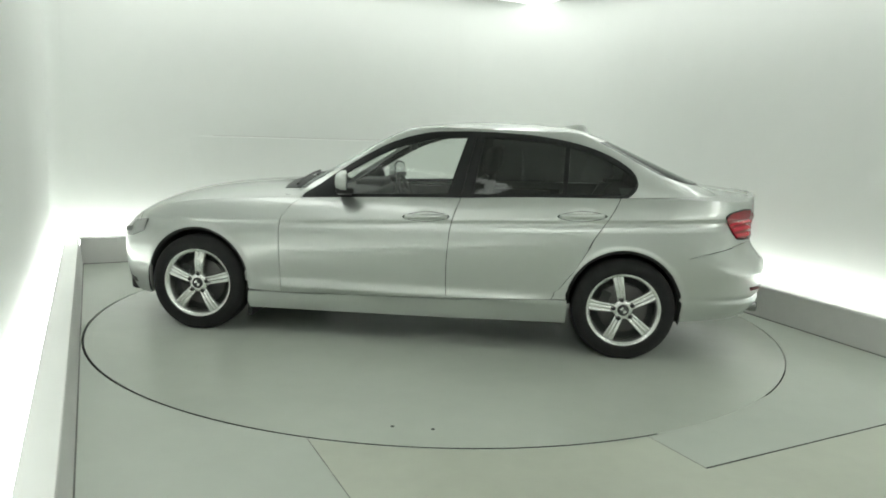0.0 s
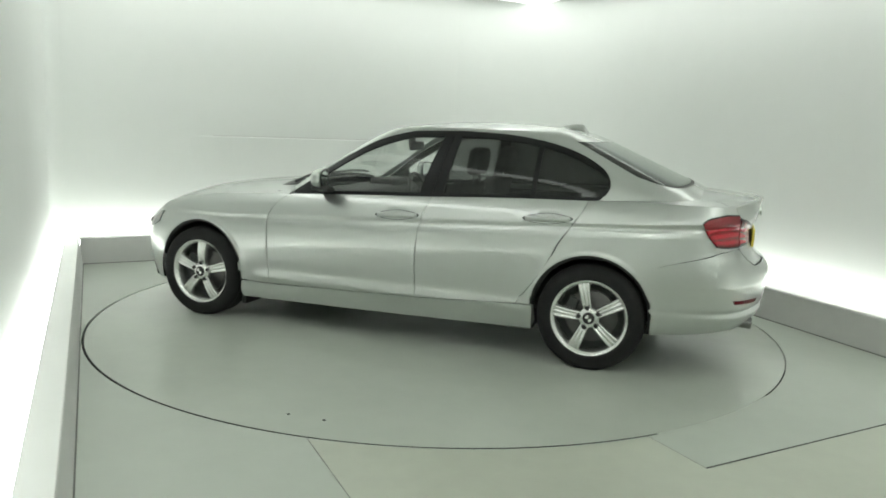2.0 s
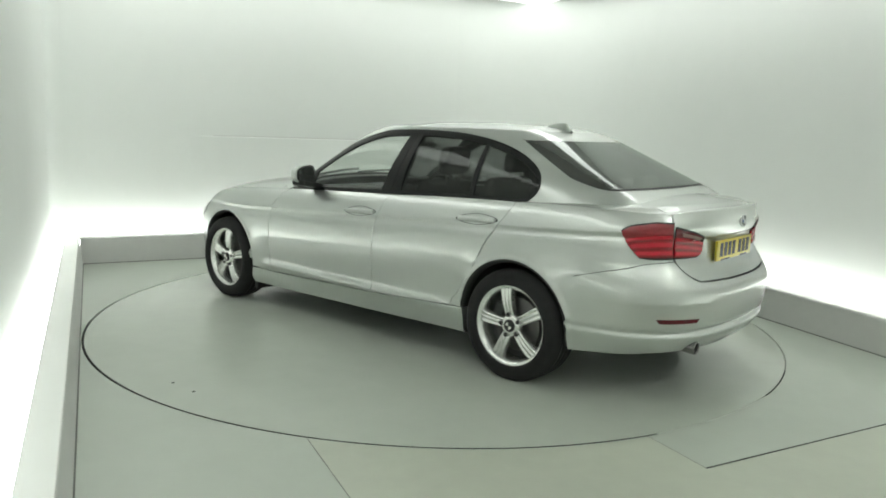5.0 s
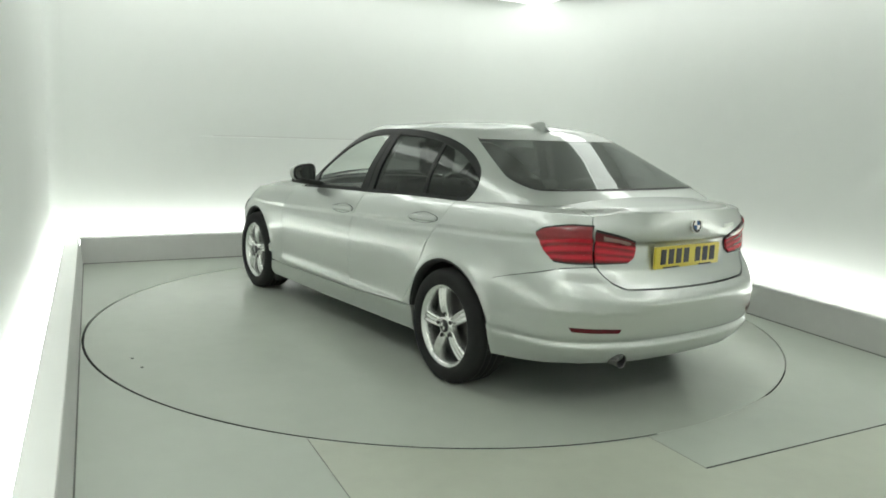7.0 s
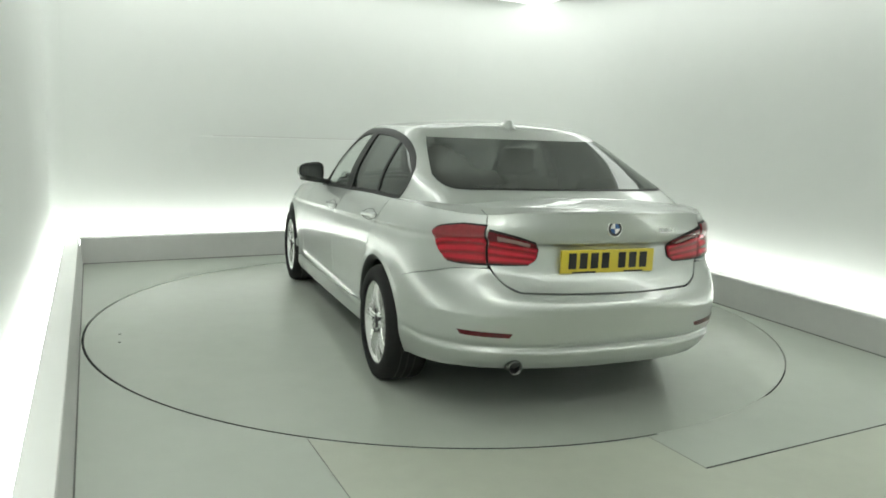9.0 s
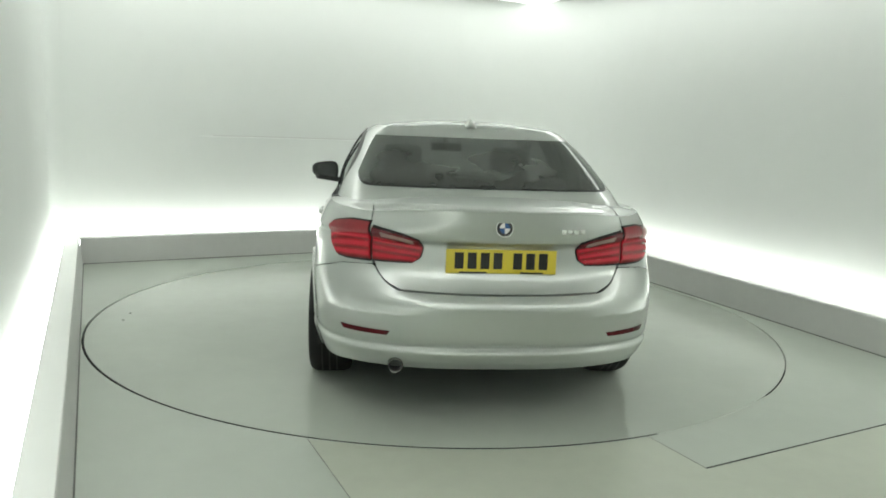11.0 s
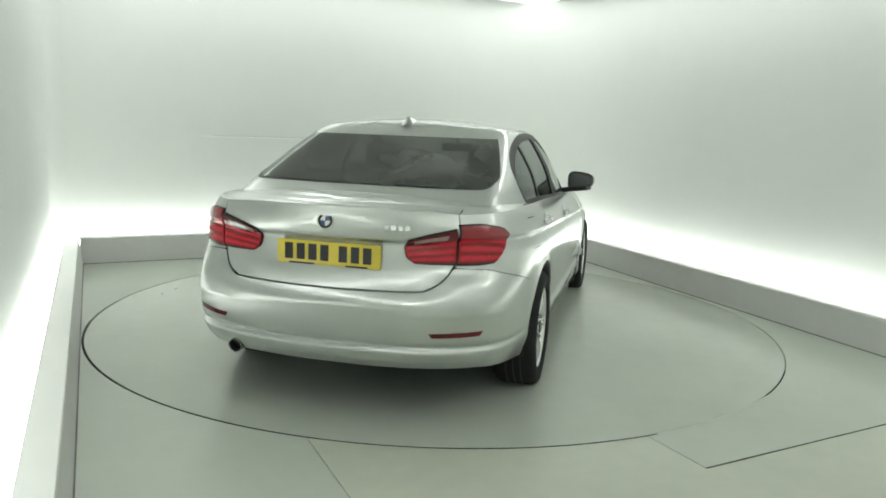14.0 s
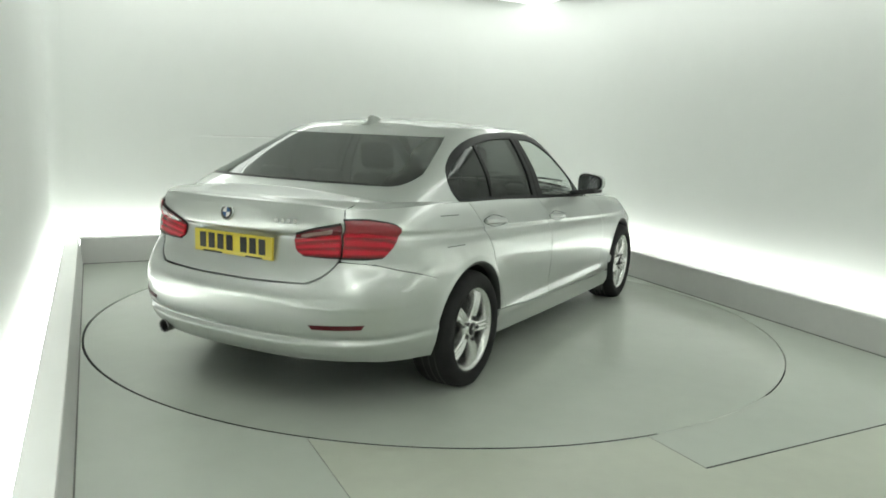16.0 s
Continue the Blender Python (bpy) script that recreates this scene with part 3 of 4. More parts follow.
# sill
sill = Shell().grid(panel(path(XZ((2.45, 0.172), (1.46, 0.180), (0.352, 0.198))), path(XZ((2.455, 0.286), (2.225, 0.286), (1.7, 0.300), (1.125, 0.316), (0.452, 0.350), (0.352, 0.352))), path(XZ((2.45, 0.172), (2.455, 0.286))), path(XZ((0.352, 0.198), (0.352, 0.352))), 50, 10), skirt=0.06)
both.append(("sill", sill))
# quarter panel, as far as the boot gap
q_arch = arc(0.0, ARCH, 109, 44, 18)
BUMP_TOP = XZ((-0.40, 0.668), (-0.52, 0.702), (-0.66, 0.738)) + YZ((0.74, 0.757), (0.60, 0.768))
DOOR_UP = [(0.226, 0.70)] + DOOR_R[3:]
DOOR_DOWN = DOOR_R[:2] + [(0.245, 0.67), (0.226, 0.70)]
quarter = Shell().grid(panel(path(XZ((0.226 - G, 0.70)) + q_arch + BUMP_TOP, smooth=False), path(top_line(0.05 - G, -0.70, 20) + YZ((0.655, 1.012), (0.60, 1.012))),
                             path(XZ(*moved(DOOR_UP, -G))), path(YZ((0.60, 0.768), (0.602, 0.88), (0.60, 1.012))), 100, 70), skirt=0.02)
low_arch = arc(0.0, ARCH, 176, 109, 18)
quarter.grid(panel(path([XZ((0.452 - G, 0.356))[0], low_arch[0]], smooth=False), path([XZ((0.226 - G, 0.70))[0], low_arch[-1]], smooth=False), path(XZ(*moved(DOOR_DOWN, -G))), path(low_arch, smooth=False), 8, 30), skirt=0.02)
both.append(("quarter_panel", quarter))

for name, sh in both:
    r = sh.flipped()
    a = part(name, sh, M_PAINT)
    b = part(name, r, M_PAINT)
    if name == "front_door":
        door_fl, door_fr = a, b
    elif name == "rear_door":
        door_rl, door_rr = a, b
    elif name == "quarter_panel":
        quarter_l, quarter_r = a, b


def centre_line(shell):
    return shell.mirrored()


# rear bumper
b_top = [q_arch[-1]] + [(p, z - 0.004) for p, z in BUMP_TOP[:-1]] + YZ((0.597, 0.763), (0.575, 0.730), (0.535, 0.688), (0.47, 0.658), (0.3, 0.652), (0.12, 0.650)) + [(1.0, 0.650)]
b_low = XZ((-0.360, 0.247), (-0.55, 0.262), (-0.70, 0.275)) + YZ((0.70, 0.282), (0.5, 0.285), (0.25, 0.285)) + [(1.0, 0.285)]
b_left = XZ(*[(-ARCH * math.cos(radians(a)), 0.335 + ARCH * math.sin(radians(a))) for a in (-13, 0, 12, 24, 34)]) + [q_arch[-1]]
b_left[0] = b_low[0]
bump = Shell().grid(panel(path(b_low, True), path(b_top, True), path(b_left), path([(1.0, 0.285), (1.0, 0.650)]), 90, 46), skirt=0.025)
bumper_r = part("rear_bumper", centre_line(bump), M_PAINT)
# valance under it
val = Shell().grid(panel(path([(p, z - 0.004) for p, z in b_low], True), path(XZ((-0.42, 0.19), (-0.7, 0.20)) + YZ((0.6, 0.205)) + [(1.0, 0.205)], True), path([(b_low[0][0], 0.241), XZ((-0.42, 0.19))[0]]), path([(1.0, 0.281), (1.0, 0.205)]), 40, 6), skirt=0.02)
val.v = [(x + 0.10, y * 0.93, z + 0.03) for x, y, z in val.v]
part("valance", centre_line(val), M_PLASTIC, bumper_r, "black plastic lower edge")

# boot lid: face, then deck
boot_edge = YZ((0.468, 0.664), (0.530, 0.694), (0.571, 0.738), (0.592, 0.79), (0.597, 0.88), (0.596, 1.012))
face = Shell().grid(panel(path([boot_edge[0]] + YZ((0.3, 0.659), (0.12, 0.657)) + [(1.0, 0.657)], True), path([boot_edge[-1]] + YZ((0.4, 1.028), (0.2, 1.034)) + [(1.0, 1.036)], True), path(boot_edge), path([(1.0, 0.657), (1.0, 1.036)]), 40, 70), skirt=0.02)


def deck_rows(edge, centre_z, n, inset=1.0, hump=2.4):
    """Rows from the edge curve to the middle; the crown rises to centre_z(x)."""
    v = np.linspace(1, 0, n)
    rows = []
    for x, y, z in edge:
        yy = y * v
        zc = float(centre_z(x))
        rows.append(np.stack([np.full(n, x), yy, z + (zc - z) * (1 - v ** hump)], -1))
    return np.array(rows)


deck_mid = pchip([(0.1, 1.11), (-0.30, 1.094), (-0.5, 1.079), (-0.7, 1.063), (-0.85, 1.047), (-0.967, 1.036)])
lip_edge = [skin(p, z) for p, z in [path([boot_edge[-1]] + YZ((0.4, 1.028), (0.2, 1.034)) + [(1.0, 1.036)], True)(np.array([t]))[0] for t in np.linspace(0, 1, 12)]]
LIP_Y = pchip([(0, 1.036), (0.2, 1.034), (0.4, 1.028), (0.596, 1.012), (0.9, 1.012)])
lip_x = pchip([(y, float(skin(p_of_y(y, float(LIP_Y(y))), float(LIP_Y(y)))[0])) for y in np.linspace(0.002, 0.78, 30)])


def deck_z(x, y):
    """Height of the tail's upper side: a crown that runs out into the rear edge."""
    y = abs(y)
    zl, zc = float(shoulder(x)), float(deck_mid(x))
    crown = zl + (zc - zl) * (1 - (min(y, 0.8) / 0.8) ** 2.2)
    edge_z = float(LIP_Y(y))
    back = x - float(lip_x(y))
    ridge = 0.007 * math.exp(-((back - 0.014) / 0.016) ** 2) * (1 - float(step(0.48, 0.58, y)))
    return edge_z + (crown - edge_z) * float(step(0, 0.12, back)) + ridge * min(1, back / 0.008)


# deck of the lid runs forwards from the lip to the backlight
rows = []
for x0, y0, z0 in lip_edge:
    rows.append([(x, y0, deck_z(x, y0)) for x in x0 + (-0.505 - x0) * np.linspace(0, 1, 48) ** 1.6])
face.grid(np.array(rows))
boot = part("boot_lid", centre_line(face), M_PAINT)

# rear shoulders: body colour between lid, quarter panel and backlight
edge = []
for x in np.linspace(0.04, -0.70, 26):
    edge.append(skin(p_of_x(x, float(shoulder(x))), float(shoulder(x))))
for y in np.linspace(edge[-1][1] - 0.012, 0.600, 6):
    edge.append(skin(p_of_y(y, 1.012), 1.012))
rows = []
for x, y, z in edge:
    inner = 0.600 if x < -0.50 else 0.56
    v = np.linspace(0, 1, 12)
    yy = y + (min(inner, y - 0.004) - y) * v
    zz = np.array([deck_z(x, q) for q in yy])
    zz = z + (zz - z) * step(0, 0.25, v)
    rows.append(np.stack([np.full(12, x), yy, zz], -1))
sh = Shell().grid(np.array(rows), centre=(0, 0.6, 0.3), skirt=0.01)
scuttle = Shell().grid(np.array([[(x, y, 1.065 + 0.02 * (1 - abs(y) / 0.62)) for y in np.linspace(-0.62, 0.62, 12)] for x in np.linspace(-0.51, -0.30, 4)]))
sh = centre_line(sh).add(scuttle.v, scuttle.f)
part("rear_shoulder", sh, M_PAINT)

# bonnet and nose
ps = np.concatenate([np.linspace(-1, -0.62, 26), np.linspace(-0.61, p_of_x(2.13, 0.92), 34)])
edge = []
for p in ps:
    x, z = 2.5, 0.9
    for _ in range(12):
        z = float(shoulder(x))
        x = float(skin(p, z)[0])
    edge.append(skin(p, z))
bonnet_mid = pchip([(2.05, 1.010), (2.25, 1.003), (2.5, 0.985), (2.9, 0.942), (3.13, 0.892), (3.3, 0.830), (3.42, 0.765), (3.5, 0.71), (3.56, 0.65)])
bonnet = Shell().grid(deck_rows([(x - 0.004 * (y < 0.5), max(y - 0.005, 0.0), z + 0.001) for x, y, z in edge], bonnet_mid, 16, hump=2.6), skirt=0.012)
part("bonnet", centre_line(bonnet), M_PAINT)
n_top = [(p, float(shoulder(skin(p, 0.7)[0])) - 0.004) for p in np.linspace(-1, p_of_x(3.28, 0.76), 20)]
n_low = [(-1.0, 0.20)] + [(p, 0.21) for p in np.linspace(-0.85, -0.60, 5)] + XZ((3.16, 0.235))
fb_right = [n_low[-1]] + XZ((3.165, 0.36)) + [wing_arch[0]] + XZ((3.185, 0.52), (3.23, 0.64)) + [n_top[-1]]
fbump = Shell().grid(panel(path(n_low, True), path(n_top, True), path([(-1.0, 0.20), (-1.0, n_top[0][1])]), path(fb_right), 50, 30), skirt=0.02)
bumper_f = part("front_bumper", centre_line(fbump), M_PAINT)


# ---- cabin ----
def cap(p, z):
    """A point of the glasshouse: p from -1 (windscreen) by 0 (side) to 1 (rear window)."""
    p, z = np.broadcast_arrays(np.asarray(p, float), np.asarray(z, float))
    ar, br = np.interp(np.abs(p), C_BACKLIGHT[0], C_BACKLIGHT[1]), np.interp(np.abs(p), C_BACKLIGHT[0], C_BACKLIGHT[2])
    an, bn = np.interp(np.abs(p), C_SCREEN[0], C_SCREEN[1]), np.interp(np.abs(p), C_SCREEN[0], C_SCREEN[2])
    x = np.where(p > 0, XG + (back_line(z) - XG) * ar, XG + (screen_line(z) - XG) * an)
    return np.stack([x, cabin(z) * np.where(p > 0, br, bn), z], -1)


def cap_p(x, z):
    t = np.linspace(-1, 1, 1601)
    return float(np.interp(-float(x), -cap(t, float(z))[:, 0], t))


dlo_top = pchip([(2.165, 0.918), (2.04, 0.995), (1.89, 1.105), (1.72, 1.215), (1.55, 1.305), (1.40, 1.355), (1.25, 1.384), (0.92, 1.394), (0.65, 1.385), (0.42, 1.358), (0.27, 1.325), (0.13, 1.275), (0.04, 1.228), (-0.025, 1.178), (-0.055, 1.125), (-0.06, 1.10)])
dlo_low = pchip([(2.165, 0.917), (1.53, 0.95), (1.04, 0.972), (0.47, 0.998), (0.01, 1.012), (-0.03, 1.04), (-0.054, 1.075), (-0.06, 1.099)])


def cap_xz(x, z):
    """Side glass surface at x, z."""
    x, z = np.broadcast_arrays(np.asarray(x, float), np.asarray(z, float))
    out = np.empty(x.shape + (3,))
    a_r, a_n = np.clip((XG - x) / (XG - back_line(z)), 0, 1), np.clip((x - XG) / (screen_line(z) - XG), 0, 1)
    b = np.where(x < XG, np.interp(a_r, C_BACKLIGHT[1], C_BACKLIGHT[2]), np.interp(a_n, C_SCREEN[1], C_SCREEN[2]))
    out[..., 0], out[..., 1], out[..., 2] = x, cabin(z) * b, z
    return out


def strip(xl, xr, lo, hi, n, m, inset=0.0, ease=False):
    """Side surface between the lines lo(x) and hi(x); xl and xr are (bottom, top)."""
    u = np.linspace(0, 1, n)
    if ease:
        u = 0.5 - 0.5 * np.cos(np.pi * u)
    u = u[:, None]
    v = np.linspace(0, 1, m)[None]
    x = (1 - u) * (xl[0] + (xl[1] - xl[0]) * v) + u * (xr[0] + (xr[1] - xr[0]) * v)
    z = lo(x) + (hi(x) - lo(x)) * v
    P = cap_xz(x, z)
    P[..., 1] -= inset
    return P


def pane(name, P, mat, door, label):
    for sgn, parent in ((1, door[0]), (-1, door[1])):
        s = Shell().grid(P)
        if sgn < 0:
            s = s.flipped()
        ob = part(name, s, mat, parent, label)
        ob.visible_shadow = False


pane("window_pane", strip((2.10, 2.10), (1.10, 1.02), dlo_low, dlo_top, 40, 16, 0.006, True), M_GLASS, (door_fl, door_fr), "lightly tinted side glass")
pane("window_pane", strip((1.10, 1.02), (0.40, 0.40), dlo_low, dlo_top, 30, 16, 0.006), M_TINT, (door_rl, door_rr), "dark tinted rear side glass")
pane("window_pane", strip((0.40, 0.40), (-0.055, -0.055), dlo_low, dlo_top, 30, 16, 0.006, True), M_TINT, (quarter_l, quarter_r), "dark tinted quarter glass")


def trim(name, pieces, mat, parents, label, skirt=0.012):
    s = Shell()
    for P in pieces:
        s.grid(P, skirt=skirt)
    r = s.flipped()
    part(name, s, mat, parents[0], label)
    part(name, r, mat, parents[1], label)


frame_w = pchip([(2.165, 0.002), (2.0, 0.045), (1.6, 0.05), (1.2, 0.040), (0.6, 0.036), (0.2, 0.036), (0.0, 0.034), (-0.06, 0.001)])
head = lambda x: np.maximum(dlo_top(x) - frame_w(x), dlo_low(x) + 0.0003)
foot = lambda x: np.minimum(dlo_low(x) + 0.022, dlo_top(x) - 0.0003)
trim("window_frame", [strip((2.165, 2.165), (1.06, 1.06), head, dlo_top, 40, 5, -0.002, True), strip((2.165, 2.165), (1.06, 1.06), dlo_low, foot, 30, 4, -0.002)], M_BLACK, (door_fl, door_fr), "black window surround")
trim("window_frame", [strip((1.06, 1.06), (0.40, 0.40), head, dlo_top, 30, 5, -0.002), strip((1.06, 1.06), (0.05, 0.05), dlo_low, foot, 20, 4, -0.002), strip((0.415, 0.405), (0.385, 0.375), dlo_low, dlo_top, 4, 12, -0.001)], M_BLACK, (door_rl, door_rr), "black window surround")
edge_in = lambda x: np.minimum(dlo_low(x) + 0.022 + 0.3 * np.clip(0.02 - x, 0, 1), dlo_top(x) - 0.0003)
trim("window_frame", [strip((0.40, 0.40), (-0.06, -0.06), head, dlo_top, 30, 5, -0.002, True), strip((0.05, 0.05), (-0.06, -0.06), dlo_low, edge_in, 20, 4, -0.002, True)], M_BLACK, (quarter_l, quarter_r), "black window surround")
trim("pillar_cover", [strip((1.155, 1.035), (1.062, 0.978), dlo_low, dlo_top, 6, 16, -0.003)], M_BLACK, (door_fl, door_fr), "gloss black pillar cover")
trim("pillar_cover", [strip((1.056, 0.972), (0.985, 0.925), dlo_low, dlo_top, 5, 16, -0.003)], M_BLACK, (door_rl, door_rr), "gloss black pillar cover")
trim("mirror_base", [strip((2.165, 2.165), (1.87, 1.90), dlo_low, dlo_top, 14, 8, -0.004)], M_BLACK, (door_fl, door_fr), "black mirror corner")

# pillars and rails in body colour
RAIL = 1.412
p_screen = -float(np.interp(-0.845, -C_SCREEN[2], C_SCREEN[0]))
p_back = float(np.interp(-0.885, -C_BACKLIGHT[2], C_BACKLIGHT[0]))


def branch(z, front):
    """x of the window outline at height z, before or behind its crown."""
    xs = np.linspace(2.165, 0.92, 400) if front else np.linspace(-0.06, 0.92, 400)
    return float(np.interp(z, dlo_top(xs), xs))


upper = Shell()
rowsA, rowsC = [], []
for z in np.linspace(0.90, 1.384, 34):
    a, b = p_screen, cap_p(branch(max(z, 0.918), True) + 0.002, z)
    t = np.linspace(0, 1, 6)
    rowsA.append(cap(a + (b - a) * t, z))
for z in np.linspace(0.99, 1.384, 40):
    x = branch(z, False) if z > 1.10 else float(np.interp(z, [0.99, 1.012, 1.04, 1.075, 1.10], [0.02, 0.01, -0.03, -0.054, -0.06]))
    a, b = cap_p(x - 0.001, z), p_back
    t = np.linspace(0, 1, 16)
    rowsC.append(cap(a + (b - a) * t, z))
upper.grid(np.array(rowsA)).grid(np.array(rowsC))
t = np.linspace(-1, 1, 120)
rail = []
for p in t:
    lowest = 1.3835 if p_screen < p < p_back else (1.384 if p < 0 else 1.355)
    if p_screen < p < p_back:
        lowest = max(lowest, float(dlo_top(cap(p, 1.39)[0])) + 0.0005)
    rail.append(cap(p, np.linspace(lowest, RAIL, 6)))
upper.grid(np.array(rail))
roof_mid = pchip([(1.44, 1.413), (1.37, 1.428), (1.2, 1.449), (1.0, 1.461), (0.7, 1.463), (0.45, 1.452), (0.30, 1.434), (0.235, 1.413)])
rim_pts = cap(np.linspace(-1, 1, 90), RAIL)
upper.grid(deck_rows(rim_pts, roof_mid, 14, hump=2.2))
roof = part("roof", centre_line(upper), M_PAINT)


def wrap_pane(name, p0, z0, z1, mat, label, bow, sign, corner=0.0, inset=0.004):
    """Windscreen or rear window across the whole width."""
    u = np.linspace(-1, 1, 41)
    P = []
    for q in u:
        p = sign * (1 - (1 - abs(p0)) * abs(q))
        lo = z0 + bow * q * q + (corner * max(0, (abs(q) - 0.8) / 0.2) ** 2.5)
        v = np.linspace(0, 1, 18)
        pts = cap(p, lo + (z1 - lo) * v)
        pts[:, 1] *= 1 if q >= 0 else -1
        P.append(pts)
    P = np.array(P)
    P[..., 0] += -inset if sign < 0 else inset
    s = Shell().grid(P)
    ob = part(name, s, mat, roof, label)
    ob.visible_shadow = False


wrap_pane("windscreen", p_screen, 0.985, 1.388, M_GLASS, "clear windscreen", -0.05, -1)
wrap_pane("rear_window", p_back, 1.105, 1.370, M_REAR, "dark tinted rear window", 0.0, 1, 0.055, 0.003)
# body strip under the rear window, and its black seal
low_strip, seal = [], []
for q in np.linspace(-1, 1, 61):
    lo = 1.105 + 0.055 * max(0, (abs(q) - 0.8) / 0.2) ** 2.5
    for rows, z0, z1, out in ((low_strip, 1.02, lo + 0.002, 0.0), (seal, lo - 0.001, lo + 0.008, 0.003)):
        pts = cap(1 - (1 - p_back) * abs(q), np.linspace(z0, z1, 5))
        pts[:, 1] *= 1 if q >= 0 else -1
        pts[:, 0] -= out
        rows.append(pts)
part("rear_window_base", Shell().grid(np.array(low_strip)), M_PAINT, roof)
part("window_seal", Shell().grid(np.array(seal)), M_BLACK, roof, "black rear window seal")


# ---- wheels ----
def wheel(cx, side, spin):
    """A five-spoke alloy wheel; side is 1 on the car's left."""
    yo = 0.905
    m = Matrix.Translation((cx, side * yo, 0.316)) @ (Matrix.Identity(4) if side > 0 else pose(0, 0, 0, 0, 0, 180))
    # tyre: y runs outwards from the spoke face
    tyre = Shell().lathe([(0.232, 0.008), (0.236, 0.016), (0.246, 0.020), (0.275, 0.022), (0.296, 0.016), (0.310, 0.004), (0.319, -0.012), (0.3245, -0.035), (0.3262, -0.07), (0.3262, -0.14), (0.3245, -0.18), (0.315, -0.205), (0.29, -0.218), (0.24, -0.21), (0.225, -0.20)], 72, m)
    tyre.v = [(x, y * (1 + 0.012 * max(0.0, 0.03 - z) / 0.03), max(z, 0.0015)) for x, y, z in tyre.v]      # flattened where it bears
    w = part("wheel", tyre, M_RUBBER, label="black tyre on a silver five-spoke alloy wheel")
    # tread grooves
    for gy in (-0.05, -0.09, -0.13):
        groove = Shell().lathe([(0.3266, gy), (0.3268, gy - 0.004), (0.3266, gy - 0.008)], 72, m)
        groove.v = [(x, y, max(z, 0.001)) for x, y, z in groove.v]
        part("tread_groove", groove, M_PLASTIC, w)
    rim = Shell().lathe([(0.205, -0.205), (0.212, -0.19), (0.200, -0.06), (0.205, -0.020), (0.214, -0.006), (0.226, 0.004), (0.233, 0.007), (0.2345, 0.003), (0.232, -0.012)], 72, m)
    part("rim", rim, M_ALLOY, w, "silver alloy rim")
    inner = Shell().lathe([(0.0, -0.105), (0.06, -0.10), (0.20, -0.10), (0.202, -0.2)], 48, m)
    part("wheel_backing", inner, M_DARKALLOY, w)
    disc = Shell().lathe([(0.05, -0.070), (0.075, -0.072), (0.155, -0.072), (0.158, -0.076), (0.158, -0.095)], 48, m)
    part("brake_disc", disc, M_DISCBRAKE, w)
    cal = Shell().box(-0.065, 0.065, -0.095, -0.050, 0.095, 0.165, 0.012)
    cal.v = [tuple(m @ (pose(0, 0, 0, 0, 70 if side > 0 else -70, 0) @ Vector(q))) for q in cal.v]
    part("brake_caliper", cal, M_DARKALLOY, w)
    for k in range(5):
        a = radians(spin + 72 * k)
        ux, uz = -math.cos(a) * side, math.sin(a)
        # section across the spoke: two raised flanks and a groove between
        rows = []
        for r in np.linspace(0.040, 0.216, 12):
            t = (r - 0.040) / 0.176
            hw = 0.0265 + 0.0105 * t ** 1.2
            y0 = -0.012 + 0.026 * math.sin(math.pi * min(1, t * 0.62)) - 0.018 * t * t
            row = []
            for s, d in ((-1.02, -0.045), (-1.0, -0.014), (-0.90, -0.002), (-0.62, 0.0), (-0.50, -0.007), (-0.2, -0.007), (-0.1, -0.001), (0.1, -0.001), (0.2, -0.007), (0.50, -0.007), (0.62, 0.0), (0.90, -0.002), (1.0, -0.014), (1.02, -0.045)):
                row.append(m @ Vector((side * (ux * r - uz * s * hw) if side > 0 else -(ux * r - uz * s * hw), y0 + d, uz * r + (ux) * s * hw)))
            rows.append(row)
        sp = Shell().grid(np.array([[tuple(q) for q in r] for r in rows]), centre=tuple(m @ Vector((0, -0.5, 0))))
        part("spoke", sp, M_ALLOY, w, "silver ridged spoke")
        b = radians(spin + 72 * k)
        bx, bz = -math.cos(b) * side * 0.062, math.sin(b) * 0.062
        bolt = Shell().lathe([(0.0125, 0.0), (0.0120, 0.0045), (0.0, 0.0045)], 12, m @ Matrix.Translation((bx if side > 0 else -bx, 0.0, bz)))
        part("bolt_hole", bolt, M_PLASTIC, w)
    boss = Shell().lathe([(0.066, -0.04), (0.064, -0.012), (0.056, -0.004), (0.044, 0.001), (0.036, 0.001)], 40, m)
    part("hub", boss, M_ALLOY, w, "silver wheel hub")
    capd = Shell().lathe([(0.036, 0.0), (0.034, 0.006), (0.0, 0.007)], 32, m)
    cp = part("hub_cap", capd, M_INK, w, "dark roundel hub cap")
    roundel(m @ Matrix.Translation((0, 0.0078, 0)), 0.0215, cp, False)
    return w


def roundel(m, r, parent, ringed=True):
    """A quartered blue and white disc in a dark ring; it faces +y of m."""
    if ringed:
        part("badge_ring", Shell().lathe([(r * 1.72, 0.0), (r * 1.70, 0.003), (r * 1.58, 0.0045), (r * 1.5, 0.0035)], 40, m), M_CHROME, parent)
        part("badge_band", Shell().lathe([(r * 1.55, 0.003), (0.0, 0.0035)], 40, m), M_INK, parent)
    for k in range(4):
        V = [m @ Vector((0, 0.005, 0))]
        for i in range(9):
            a = radians(90 * k + 90 * i / 8)
            V.append(m @ Vector((r * math.cos(a), 0.0045, r * math.sin(a))))
        s = Shell().add(V, [(0, i + 1, i) for i in range(1, 9)])
        part("badge_quarter", s, (M_BLUE if k % 2 else M_WHITE) if ringed else (M_DARKALLOY if k % 2 else M_ALLOY), parent, smooth=False)


